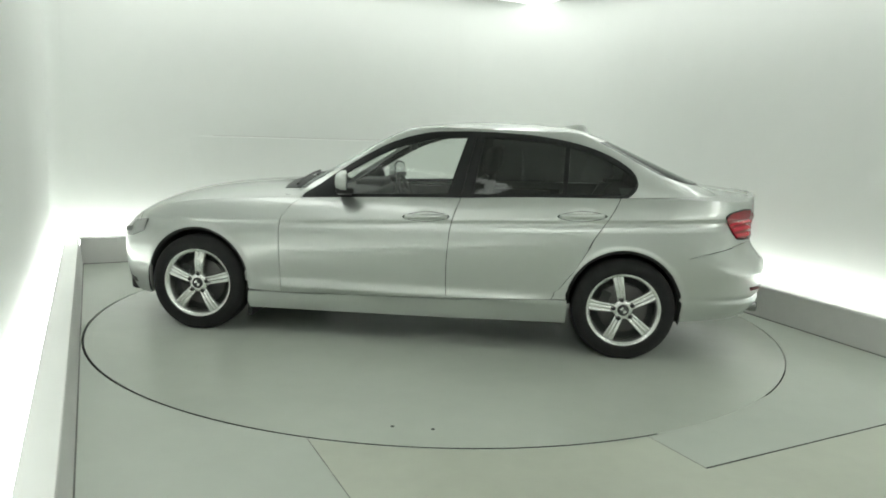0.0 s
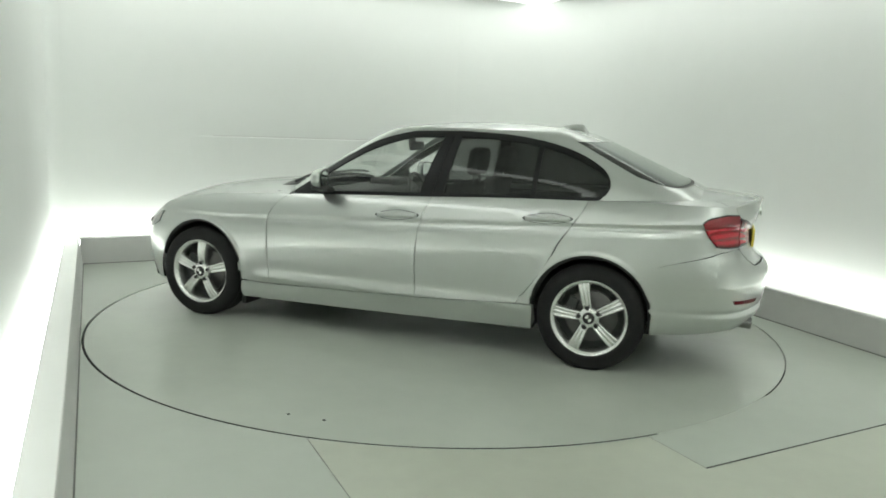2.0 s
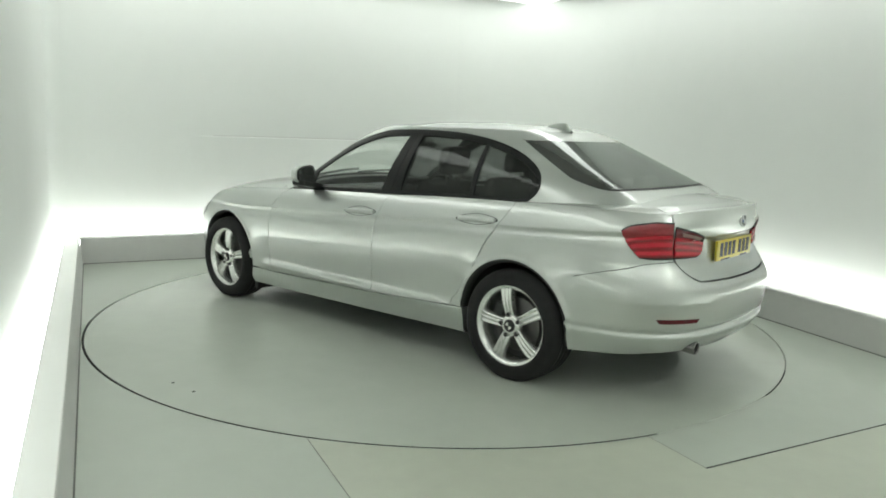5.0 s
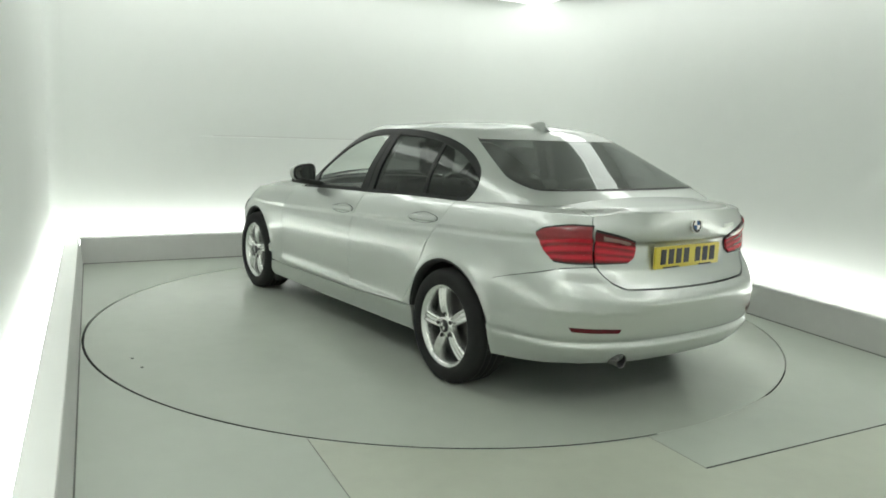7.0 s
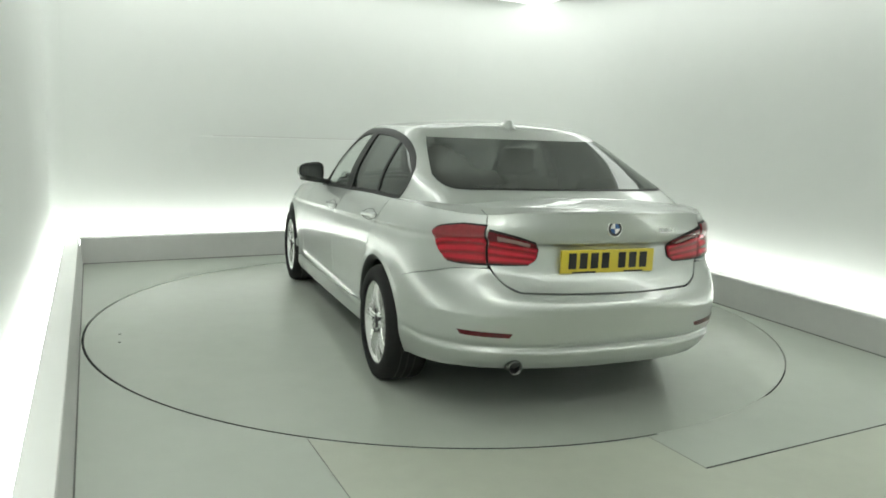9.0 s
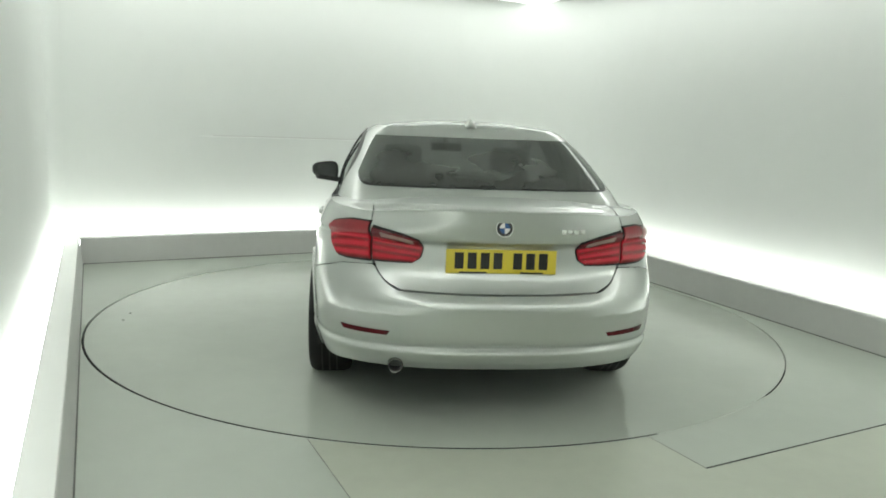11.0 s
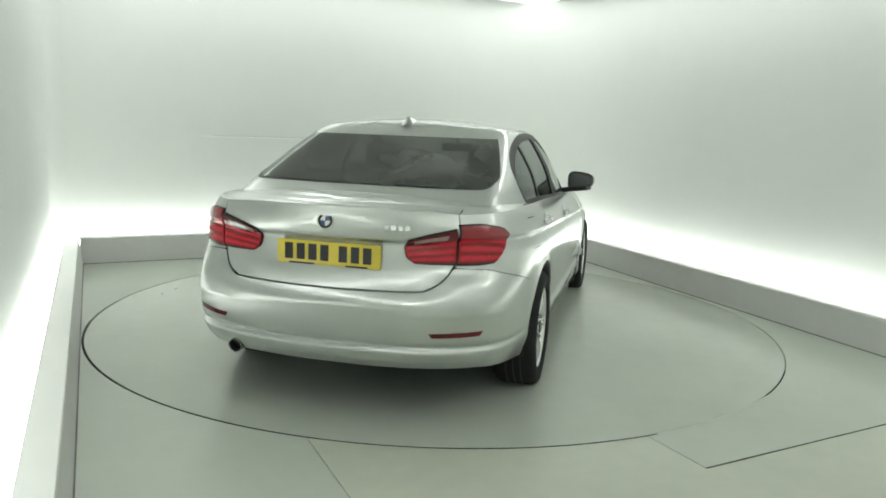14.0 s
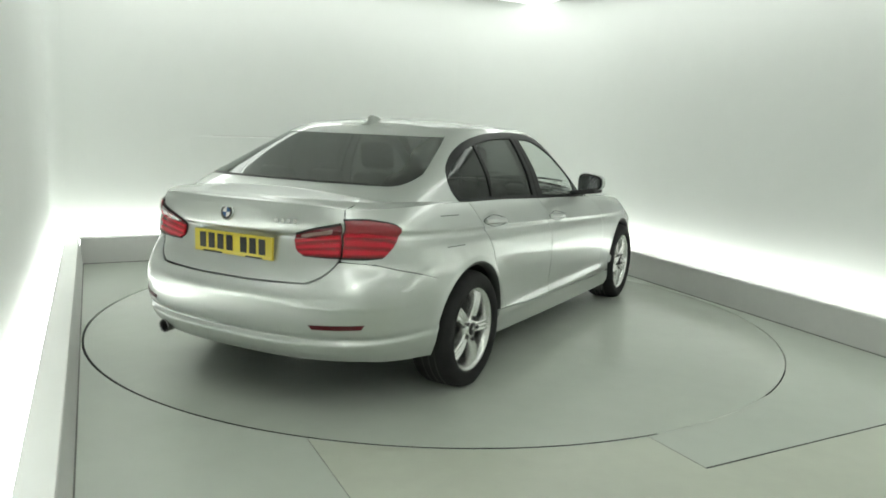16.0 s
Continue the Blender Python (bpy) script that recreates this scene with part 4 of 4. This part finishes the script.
wheel(-0.006, 1, 102)
wheel(2.812, 1, 86)
wheel(-0.006, -1, 70)
wheel(2.812, -1, 52)

# wheel housings and underside
for cx in (0.0, 2.815):
    for side in (1, -1):
        P = []
        for a in np.linspace(-16, 196, 40):
            r = ARCH + 0.004
            x, z = cx - r * math.cos(radians(a)), 0.335 + r * math.sin(radians(a))
            y = 0.868 if cx > 1 else 0.873
            P.append([(x, side * q, z) for q in (y, y - 0.012, 0.80, 0.70, 0.58, 0.50)])
        s = Shell().grid(np.array(P), centre=(cx, side * 0.7, 0.335), flip=True)
        V = [(cx, side * 0.50, 0.335)] + [(cx - 0.37 * math.cos(radians(a)), side * 0.50, 0.335 + 0.37 * math.sin(radians(a))) for a in np.linspace(-16, 196, 40)]
        s.add(V, [(0, i, i + 1) for i in range(1, 40)])
        part("wheel_housing", s, M_UNDER, label="black wheel arch lining")
        # black lip inside the arch edge
        L = []
        for a in np.linspace(-13 if cx < 1 else -8, 176 if cx < 1 else 168, 44):
            rows_x, rows_z = cx - (ARCH + 0.004) * math.cos(radians(a)), 0.335 + (ARCH + 0.004) * math.sin(radians(a))
            ys = float(skin(p_of_x(rows_x, rows_z), rows_z)[1])
            row = []
            for r, dy in ((ARCH + 0.001, -0.004), (ARCH - 0.004, -0.004), (ARCH - 0.020, -0.014), (ARCH - 0.022, -0.05)):
                row.append((cx - r * math.cos(radians(a)), side * (ys + dy), 0.335 + r * math.sin(radians(a))))
            L.append(row)
        part("arch_lip", Shell().grid(np.array(L), centre=(cx, side * 0.3, 0.335)), M_PLASTIC, label="black arch edge")
under = Shell().box(0.36, 2.44, -0.80, 0.80, 0.17, 0.30, 0.02).box(-0.74, 0.36, -0.50, 0.50, 0.30, 0.42, 0.03).box(-0.72, -0.40, -0.66, 0.66, 0.30, 0.42, 0.03).box(2.44, 3.42, -0.50, 0.50, 0.17, 0.55, 0.03).box(3.20, 3.42, -0.68, 0.68, 0.19, 0.50, 0.03)
part("underbody", under, M_UNDER)
# mud flaps ahead of the sill's end
for side in (1, -1):
    flap_box = Shell().box(2.44, 2.475, 0.66, 0.875, 0.11, 0.30, 0.008)
    part("mud_flap", flap_box if side > 0 else flap_box.flipped(), M_PLASTIC, label="black deflector behind the front wheel")

# inner skin, so that no light leaks through the gaps
for x0, x1, z0, z1 in ((0.38, 2.25, 0.20, 0.93), (-0.62, -0.38, 0.40, 0.95), (2.30, 2.45, 0.20, 0.85)):
    P = []
    for x in np.linspace(x0, x1, 20):
        P.append([(x, float(skin(p_of_x(x, z), z)[1]) - 0.04, z) for z in np.linspace(z0, z1, 14)])
    for side in (1, -1):
        inner = Shell().grid(np.array(P))
        part("inner_panel", inner if side > 0 else inner.flipped(), M_UNDER)
bulk = Shell().box(-0.74, -0.40, -0.50, 0.50, 0.45, 0.95, 0.02)
part("boot_tub", bulk, M_UNDER)

# ---- handles, mirrors, fins ----
def door_handle(x, z, parent_l, parent_r):
    for side, parent in ((1, parent_l), (-1, parent_r)):
        y = float(skin(p_of_x(x, z), z)[1]) + DENT
        # thin dark ring that paints the shade round the handle's recess
        ring = []
        for i in range(49):
            a = 2 * math.pi * i / 48
            row = []
            for k, lift in ((0.94, 0.0010), (0.96, 0.0018), (1.0, 0.0018), (1.02, 0.0008)):
                c, sn = math.cos(a), math.sin(a)
                px, pz = x + 0.152 * k * c, z + 0.033 * k * (1 + 0.25 * (k - 1)) * sn * (1 - 0.25 * abs(c)) - 0.048 * 0.152 * k * c
                row.append((px, side * (float(skin(p_of_x(px, pz), pz)[1]) + lift), pz))
            ring.append(row)
        part("handle_shade", Shell().grid(np.array(ring), centre=(x, 0, z)), M_PLASTIC, parent, "dark ring in place of the shade round the door handle")
        bar = Shell().box(-0.140, 0.140, -0.014, 0.014, -0.020, 0.020, 0.0135)
        out = []
        for a, b, c in bar.v:
            k = a / 0.140
            out.append((x + a, side * (y + 0.013 - 0.010 * k * k + b * (1 - 0.2 * k * k)), z + c * (1.05 - 0.25 * k * k) - 0.06 * a * 0.8))
        bar.v = out
        if side < 0:
            bar.f = [f[::-1] for f in bar.f]
        part("door_handle", bar, M_PAINT, parent, "silver door handle")


door_handle(1.275, 0.842, door_fl, door_fr)
door_handle(0.285, 0.893, door_rl, door_rr)


def wing_mirror(side, parent):
    bm = bmesh.new()
    bmesh.ops.create_uvsphere(bm, u_segments=28, v_segments=18, radius=1)
    for v in bm.verts:
        x, y, z = v.co
        f = 1.0 if x > 0 else 0.2
        sx = abs(x) ** 0.8 * (1 if x > 0 else -1)
        sy, sz = abs(y) ** 0.62 * (1 if y > 0 else -1), abs(z) ** 0.62 * (1 if z > 0 else -1)
        taper = 0.98 - 0.24 * sy
        v.co = (sx * f * 0.068, sy * 0.105, sz * 0.070 * taper + 0.006 * sy)
    m = Matrix.Translation((1.795, side * 0.935, 1.045)) @ pose(0, 0, 0, 0, 0, 14 * side)
    if side < 0:
        m = m @ Matrix.Diagonal((1, -1, 1, 1))
    shell = part("wing_mirror", Shell().bm(bm, m), M_PAINT, parent, "silver wing mirror housing")
    if side < 0:
        shell.data.flip_normals()
    # black rim and glass at the back, and foot
    def face(rx, rz, dx, flip):
        V = [(dx, 0, 0)]
        for i in range(36):
            a = 2 * math.pi * i / 36
            c, s = math.cos(a), math.sin(a)
            yy, zz = abs(c) ** 0.62 * (1 if c > 0 else -1), abs(s) ** 0.62 * (1 if s > 0 else -1)
            V.append((dx, yy * rx, zz * rz * (0.98 - 0.24 * yy) + 0.006 * yy))
        V = [m @ Vector(q) for q in V]
        return Shell().add(V, [(0, (i % 36) + 1, ((i + 1) % 36) + 1) for i in range(36)])
    part("mirror_rim", face(0.103, 0.068, -0.0145, 0), M_PLASTIC, shell, "black mirror rim", smooth=False)
    part("mirror_glass", face(0.088, 0.055, -0.0165, 0), M_MIRROR, shell, "mirror glass", smooth=False)
    low = Shell().box(-0.055, 0.06, -0.16, 0.07, -0.088, -0.050, 0.014)
    low.v = [tuple(m @ Vector((a * (1 - 0.2 * (b < -0.1)), b, c + (0.018 if b > 0 else 0) - (0.012 if b < -0.1 else 0)))) for a, b, c in low.v]
    part("mirror_foot", low, M_PLASTIC, shell, "black mirror foot")


wing_mirror(1, door_fl)
wing_mirror(-1, door_fr)

# roof fin aerial
fin = []
for i, x in enumerate(np.linspace(0.225, 0.43, 16)):
    t = i / 15
    h = 0.058 * (1 - t ** 1.25) * min(1, 0.25 + 5 * t)
    w = 0.036 * math.sin(math.pi * min(1, 0.30 + 0.70 * t)) ** 0.6 + 0.001
    base = float(roof_mid(x)) - 0.006
    fin.append([(x, w * math.cos(math.pi * a / 12) * (1 - 0.6 * math.sin(math.pi * a / 12)), base + h * math.sin(math.pi * a / 12)) for a in range(13)])
part("roof_aerial", Shell().grid(np.array(fin), centre=(0.32, 0, 1.40)), M_PAINT, roof, "silver shark-fin aerial")
# scuttle between bonnet and windscreen, wipers
sc = Shell().grid(np.array([[(2.26 + 0.05 * (1 - (y / 0.74) ** 2) - dx, y, 0.997 - 0.075 * (abs(y) / 0.74) ** 2.6 + dz) for y in np.linspace(-0.60, 0.60, 30)] for dx, dz in ((-0.03, 0.006), (0.02, 0.012), (0.07, 0.014), (0.12, 0.026))]), skirt=0.02)
scut = part("scuttle", sc, M_PLASTIC, label="black scuttle panel under the windscreen")
for y0, y1 in ((0.56, 0.02), (0.0, -0.56)):
    wp = Shell()
    P = []
    for t in np.linspace(0, 1, 12):
        y = y0 + (y1 - y0) * t
        x = 2.255 + 0.05 * (1 - (y / 0.74) ** 2) - 0.05 - 0.03 * t
        z = 1.018 - 0.07 * (abs(y) / 0.74) ** 2.6 + 0.03 * t
        P.append([(x - 0.010, y, z), (x, y, z + 0.014), (x + 0.010, y, z)])
    part("wiper", wp.grid(np.array(P), skirt=0.008), M_PLASTIC, scut, "black wiper")

# ---- tail lamps ----
def lamp_patch(bottom, top, left, right, n, m, proud):
    return panel(path(bottom), path(top), path(left), path(right), n, m, proud)


o_left = XZ((-0.690, 0.784), (-0.636, 0.850), (-0.598, 0.924))
o_top = [o_left[-1]] + XZ((-0.625, 0.947), (-0.68, 0.962)) + YZ((0.68, 0.971), (0.6015, 0.968))
o_low = [o_left[0]] + YZ((0.70, 0.777), (0.6015, 0.776))
o_right = YZ((0.6015, 0.776), (0.6015, 0.87), (0.6015, 0.968))
i_left = YZ((0.5965, 0.778), (0.5975, 0.86), (0.5965, 0.950))
i_low = [i_left[0]] + YZ((0.50, 0.777), (0.415, 0.778))
i_right = YZ((0.415, 0.778), (0.372, 0.81), (0.362, 0.85), (0.385, 0.892))
i_top = [i_left[-1]] + YZ((0.48, 0.922), (0.385, 0.892))


def inner_of(P, u0, u1, v0, v1, lift):
    """A piece of a patch, lifted off it by lift along its own normal."""
    n, m = P.shape[:2]
    du, dv = np.gradient(P, axis=0), np.gradient(P, axis=1)
    N = np.cross(du, dv)
    N /= np.linalg.norm(N, axis=2, keepdims=True) + 1e-12
    if N.mean((0, 1)) @ (P.mean((0, 1)) - np.array((1.2, 0, 0.6))) < 0:
        N = -N
    Q = P + N * lift
    a, b, c, d = int(u0 * (n - 1)), int(round(u1 * (n - 1))), int(v0 * (m - 1)), int(round(v1 * (m - 1)))
    return Q[a:b + 1, c:d + 1]


for side in (1, -1):
    def put(name, P, mat, parent, label, skirt=0.0, smooth=True):
        s = Shell().grid(P, skirt=skirt)
        return part(name, s if side > 0 else s.flipped(), mat, parent, label, smooth)
    for which in ("outer", "inner"):
        if which == "outer":
            edges, parent = (o_low, o_top, o_left, o_right), (quarter_l if side > 0 else quarter_r)
        else:
            edges, parent = (i_low, i_top, i_left, i_right), boot
        base = lamp_patch(*edges, 40, 60, 0.004)
        bezel = put("tail_lamp", base, M_BLACK, parent, "dark tail lamp body", 0.012)
        lens = inner_of(base, 0.025, 0.98, 0.06, 0.95 if which == "outer" else 0.94, 0.007)
        top = 0.70 if which == "outer" else 0.74
        put("lens", inner_of(lens, 0.0, 1.0, 0.0, top, 0.0), M_RED, bezel, "red lens", 0.006)
        if which == "outer":
            put("indicator", inner_of(lens, 0.0, 1.0, top, 1.0, 0.0), M_INDICATOR, bezel, "dull pink indicator lens", 0.006)
        else:
            put("lens_top", inner_of(lens, 0.0, 1.0, top, 1.0, 0.0), M_REDDARK, bezel, "smoked upper lens", 0.006)
            put("reversing_lens", inner_of(lens, 0.20, 0.84, 0.80, 0.92, 0.001), M_DULL, bezel, "small clear reversing lens")
        for v0, v1 in ((0.0, 0.05), (0.255, 0.305), (0.50, 0.55)):
            put("lens_groove", inner_of(lens, 0.02, 0.98, v0, v1, 0.0012), M_GROOVE, bezel, "dark red groove")
        for v0, v1 in ((0.10, 0.21), (0.35, 0.45), (0.60, 0.68)):
            put("light_bar", inner_of(lens, 0.03, 0.97, v0, v1, 0.003), M_REDBAR, bezel, "brighter red light bar", 0.003)

# ---- boot and bumper details ----
def rear_x(y, z):
    return float(skin(p_of_y(max(abs(y), 0.002), z), z)[0])


# number plate: characters as plain bars
plate = Shell().box(-0.9015, -0.8860, -0.262, 0.262, 0.743, 0.856, 0.003)
pl = part("number_plate", plate, M_YELLOW, boot, "yellow number plate with black bars")
cx = 0.222
for wdt in (0.042, 0.042, 0.042, 0.042, None, 0.042, 0.042, 0.042):
    if wdt is None:
        cx -= 0.033
        continue
    part("plate_bar", Shell().box(-0.9035, -0.9010, cx - wdt, cx, 0.765, 0.842), M_INK, pl, "plain black bar", smooth=False)
    cx -= wdt + 0.019
for ya, yb in ((-0.20, -0.09), (0.07, 0.20)):
    part("plate_strip", Shell().box(-0.9032, -0.9010, ya, yb, 0.744, 0.752), M_INK, pl, "black strip along the plate", smooth=False)
# boot badge and small chrome lettering as bars
bz = 0.962
bx = rear_x(0.0, bz)
bdg = part("badge", Shell().lathe([(0.0415, -0.006), (0.0415, 0.0), (0.0, 0.001)], 36, Matrix.Translation((bx - 0.004, 0, bz)) @ pose(0, 0, 0, 0, 0, 90) @ pose(0, 0, 0, 8, 0, 0)), M_CHROME, boot, "round quartered badge")
roundel(Matrix.Translation((bx - 0.005, 0, bz)) @ pose(0, 0, 0, 0, 0, 90) @ pose(0, 0, 0, 8, 0, 0), 0.0245, bdg)
for i in range(4):
    y = -0.29 - 0.032 * i
    xx = rear_x(y, 0.945)
    part("chrome_bar", Shell().box(xx - 0.004, xx + 0.004, y - 0.011, y + 0.011, 0.934, 0.956, 0.001), M_ALLOY, boot, "small chrome bar")
# bumper reflectors
for side in (1, -1):
    lo = YZ((0.728, 0.457), (0.62, 0.454), (0.528, 0.453))
    hi = YZ((0.742, 0.480), (0.62, 0.477), (0.515, 0.474))
    P = panel(path(lo), path(hi), path([lo[0], hi[0]]), path([lo[-1], hi[-1]]), 20, 6, 0.003)
    s = Shell().grid(P, skirt=0.006)
    part("reflector", s if side > 0 else s.flipped(), M_REFLECT, bumper_r, "slim dark red reflector")
# tail pipe
tp = Matrix.Translation((-0.915, 0.484, 0.304)) @ Matrix.Scale(0.95, 4) @ pose(0, 0, 0, 0, 0, 90) @ pose(0, 0, 0, -4, 0, 0)
pipe = part("tail_pipe", Shell().lathe([(0.032, 0.004), (0.035, 0.010), (0.037, 0.009), (0.038, 0.0), (0.036, -0.14)], 32, tp), M_DARKCHROME, bumper_r, "dull chrome tail pipe")
part("pipe_bore", Shell().lathe([(0.0325, 0.006), (0.031, -0.06), (0.0, -0.06)], 32, tp), M_UNDER, pipe, "dark pipe bore")
part("silencer", Shell().box(-0.76, -0.45, 0.22, 0.62, 0.25, 0.36, 0.04), M_DARKALLOY, label="dull silencer box under the boot")

# fuel flap outline on the car's right
flap = Shell()
for (xa, za), (xb, zb) in (((-0.12, 0.955), (-0.30, 0.962)), ((-0.12, 0.80), (-0.29, 0.805))):
    for k in range(6):
        x0, x1 = xa + (xb - xa) * k / 6, xa + (xb - xa) * (k + 1) / 6
        z0, z1 = za + (zb - za) * k / 6, za + (zb - za) * (k + 1) / 6
        q = [skin(p_of_x(x0, z0), z0), skin(p_of_x(x1, z1), z1), skin(p_of_x(x1, z1 + 0.004), z1 + 0.004), skin(p_of_x(x0, z0 + 0.004), z0 + 0.004)]
        flap.add([(a[0], -(a[1] + 0.0008), a[2]) for a in q], [(0, 1, 2, 3)])
part("fuel_flap_gap", flap, M_GAP, quarter_r, "dark outline of the fuel flap", smooth=False)

# headlamps and lower intakes
for side in (1, -1):
    lo, hi = XZ((3.215, 0.645), (3.33, 0.60)), XZ((3.20, 0.722), (3.33, 0.700))
    lo = [lo[0], lo[1], (-0.80, 0.585), (-0.86, 0.585)]
    hi = [hi[0], hi[1], (-0.80, 0.662), (-0.86, 0.648)]
    P = panel(path(lo), path(hi), path([lo[0], hi[0]]), path([lo[-1], hi[-1]]), 26, 8, 0.003)
    s = Shell().grid(P, skirt=0.01)
    hl = part("headlamp", s if side > 0 else s.flipped(), M_BLACK, bumper_f, "dark headlamp body")
    P2 = inner_of(P, 0.0, 1.0, 0.13, 1.0, 0.003)
    s = Shell().grid(P2)
    part("lens", s if side > 0 else s.flipped(), M_CLEAR, hl, "clear headlamp lens")
    s = Shell().grid(inner_of(P, 0.22, 0.92, 0.42, 0.58, 0.0045))
    part("lamp_eyebrow", s if side > 0 else s.flipped(), M_DARKALLOY, hl, "dark strip inside the headlamp")
    lo = [(-0.70, 0.27), (-0.80, 0.265)]
    hi = [(-0.70, 0.30), (-0.80, 0.32)]
    P = panel(path(lo), path(hi), path([lo[0], hi[0]]), path([lo[-1], hi[-1]]), 14, 6, 0.002)
    s = Shell().grid(P, skirt=0.006)
    part("fog_intake", s if side > 0 else s.flipped(), M_PLASTIC, bumper_f, "black fog lamp intake")

# ---- inside ----
def soft_box(x0, x1, y0, y1, z0, z1, bevel, lean=0.0):
    s = Shell().box(x0, x1, y0, y1, z0, z1, bevel)
    s.v = [(x - lean * (z - z0), y, z) for x, y, z in s.v]
    return s


def front_seat(y):
    b = part("front_seat", soft_box(1.08, 1.22, y - 0.25, y + 0.25, 0.42, 1.06, 0.06, 0.30), M_SEAT, label="dark front seat")
    part("headrest", soft_box(0.86, 0.96, y - 0.13, y + 0.13, 1.10, 1.29, 0.045, 0.15), M_SEAT, b, "dark headrest")
    part("cushion", soft_box(1.15, 1.68, y - 0.26, y + 0.26, 0.36, 0.54, 0.06), M_SEAT, b)
    part("headrest_post", Shell().box(0.905, 0.917, y - 0.07, y - 0.058, 1.02, 1.14, 0.003).box(0.905, 0.917, y + 0.058, y + 0.07, 1.02, 1.14, 0.003), M_CHROME, b)


front_seat(0.37)
front_seat(-0.37)
bench = part("rear_seat", soft_box(0.06, 0.24, -0.66, 0.66, 0.42, 1.03, 0.06, 0.40), M_SEAT, label="dark rear bench seat")
part("cushion", soft_box(0.20, 0.75, -0.66, 0.66, 0.36, 0.53, 0.06), M_SEAT, bench)
for y in (0.38, 0.0, -0.38):
    part("headrest", soft_box(-0.18, -0.08, y - 0.12, y + 0.12, 1.02, 1.15, 0.045, 0.2), M_SEAT, bench, "dark rear headrest")
part("parcel_shelf", Shell().box(-0.50, -0.12, -0.62, 0.62, 0.995, 1.015, 0.004), M_CABIN)
dash = part("dashboard", soft_box(1.82, 2.20, -0.70, 0.70, 0.62, 0.945, 0.06, 0.2), M_CABIN, label="dark dashboard")
part("instrument_hood", soft_box(1.78, 2.0, -0.56, -0.18, 0.93, 0.99, 0.025), M_CABIN, dash)
part("cabin_floor", Shell().box(0.30, 2.2, -0.74, 0.74, 0.30, 0.36), M_CABIN)
part("centre_console", soft_box(0.95, 1.85, -0.11, 0.11, 0.36, 0.62, 0.03), M_CABIN)
sw = Matrix.Translation((1.62, -0.37, 0.86)) @ pose(0, 0, 0, 0, 22, 0) @ pose(0, 0, 0, 0, 0, 90)
wheel_rim = Shell().lathe([(0.185 + 0.016 * math.cos(radians(a)), 0.016 * math.sin(radians(a))) for a in range(0, 361, 40)], 36, sw)
st = part("steering_wheel", wheel_rim, M_CABIN, dash, "black steering wheel")
spk = Shell().box(-0.17, 0.17, -0.012, 0.012, -0.03, 0.03, 0.008).box(-0.07, 0.07, -0.03, 0.015, -0.07, 0.06, 0.02)
spk.v = [tuple(sw @ Vector(q)) for q in spk.v]
part("steering_spoke", spk, M_CABIN, st)
part("interior_mirror", Shell().box(1.50, 1.53, -0.12, 0.12, 1.235, 1.30, 0.012).box(1.53, 1.58, -0.015, 0.015, 1.27, 1.345, 0.005), M_CABIN, roof, "black interior mirror")
# headlining, and inside of pillars
hl_rows = deck_rows([(x * 1.0, y * 0.97, z - 0.012) for x, y, z in cap(np.linspace(-0.99, 0.99, 60), 1.405)], lambda x: float(roof_mid(x)) - 0.025, 10, hump=2.2)
part("headlining", Shell().grid(hl_rows, flip=True).mirrored(), M_LINER)
for side in (1, -1):
    card = Shell().box(0.46, 2.10, 0.74, 0.775, 0.36, 0.925, 0.01)
    part("door_card", card if side > 0 else card.flipped(), M_CABIN)
part("pillar_trim", Shell().grid(strip((1.13, 1.02), (1.0, 0.94), lambda x: dlo_low(x) - 0.05, dlo_top, 5, 10, 0.03), skirt=0.02).mirrored(), M_CABIN)


# ---- what moves ----
def motions():
    turn = [(0.0, 172.95), (1.0, 166.18), (2.0, 159.48), (3.0, 152.70), (4.0, 145.85), (6.5, 128.75), (7.5, 121.62), (8.5, 114.45), (9.0, 110.85), (11.5, 92.78), (12.5, 85.54), (13.5, 78.36), (14.5, 71.22), (15.5, 64.10), (16.0, 60.52)]
    angle = pchip(turn)
    rows = [(t, pose(0, 0, 0, 0, 0, float(angle(t)))) for t in np.arange(0, 16.01, 0.5)]
    walk(car, rows)
    walk(turntable, rows)


motions()
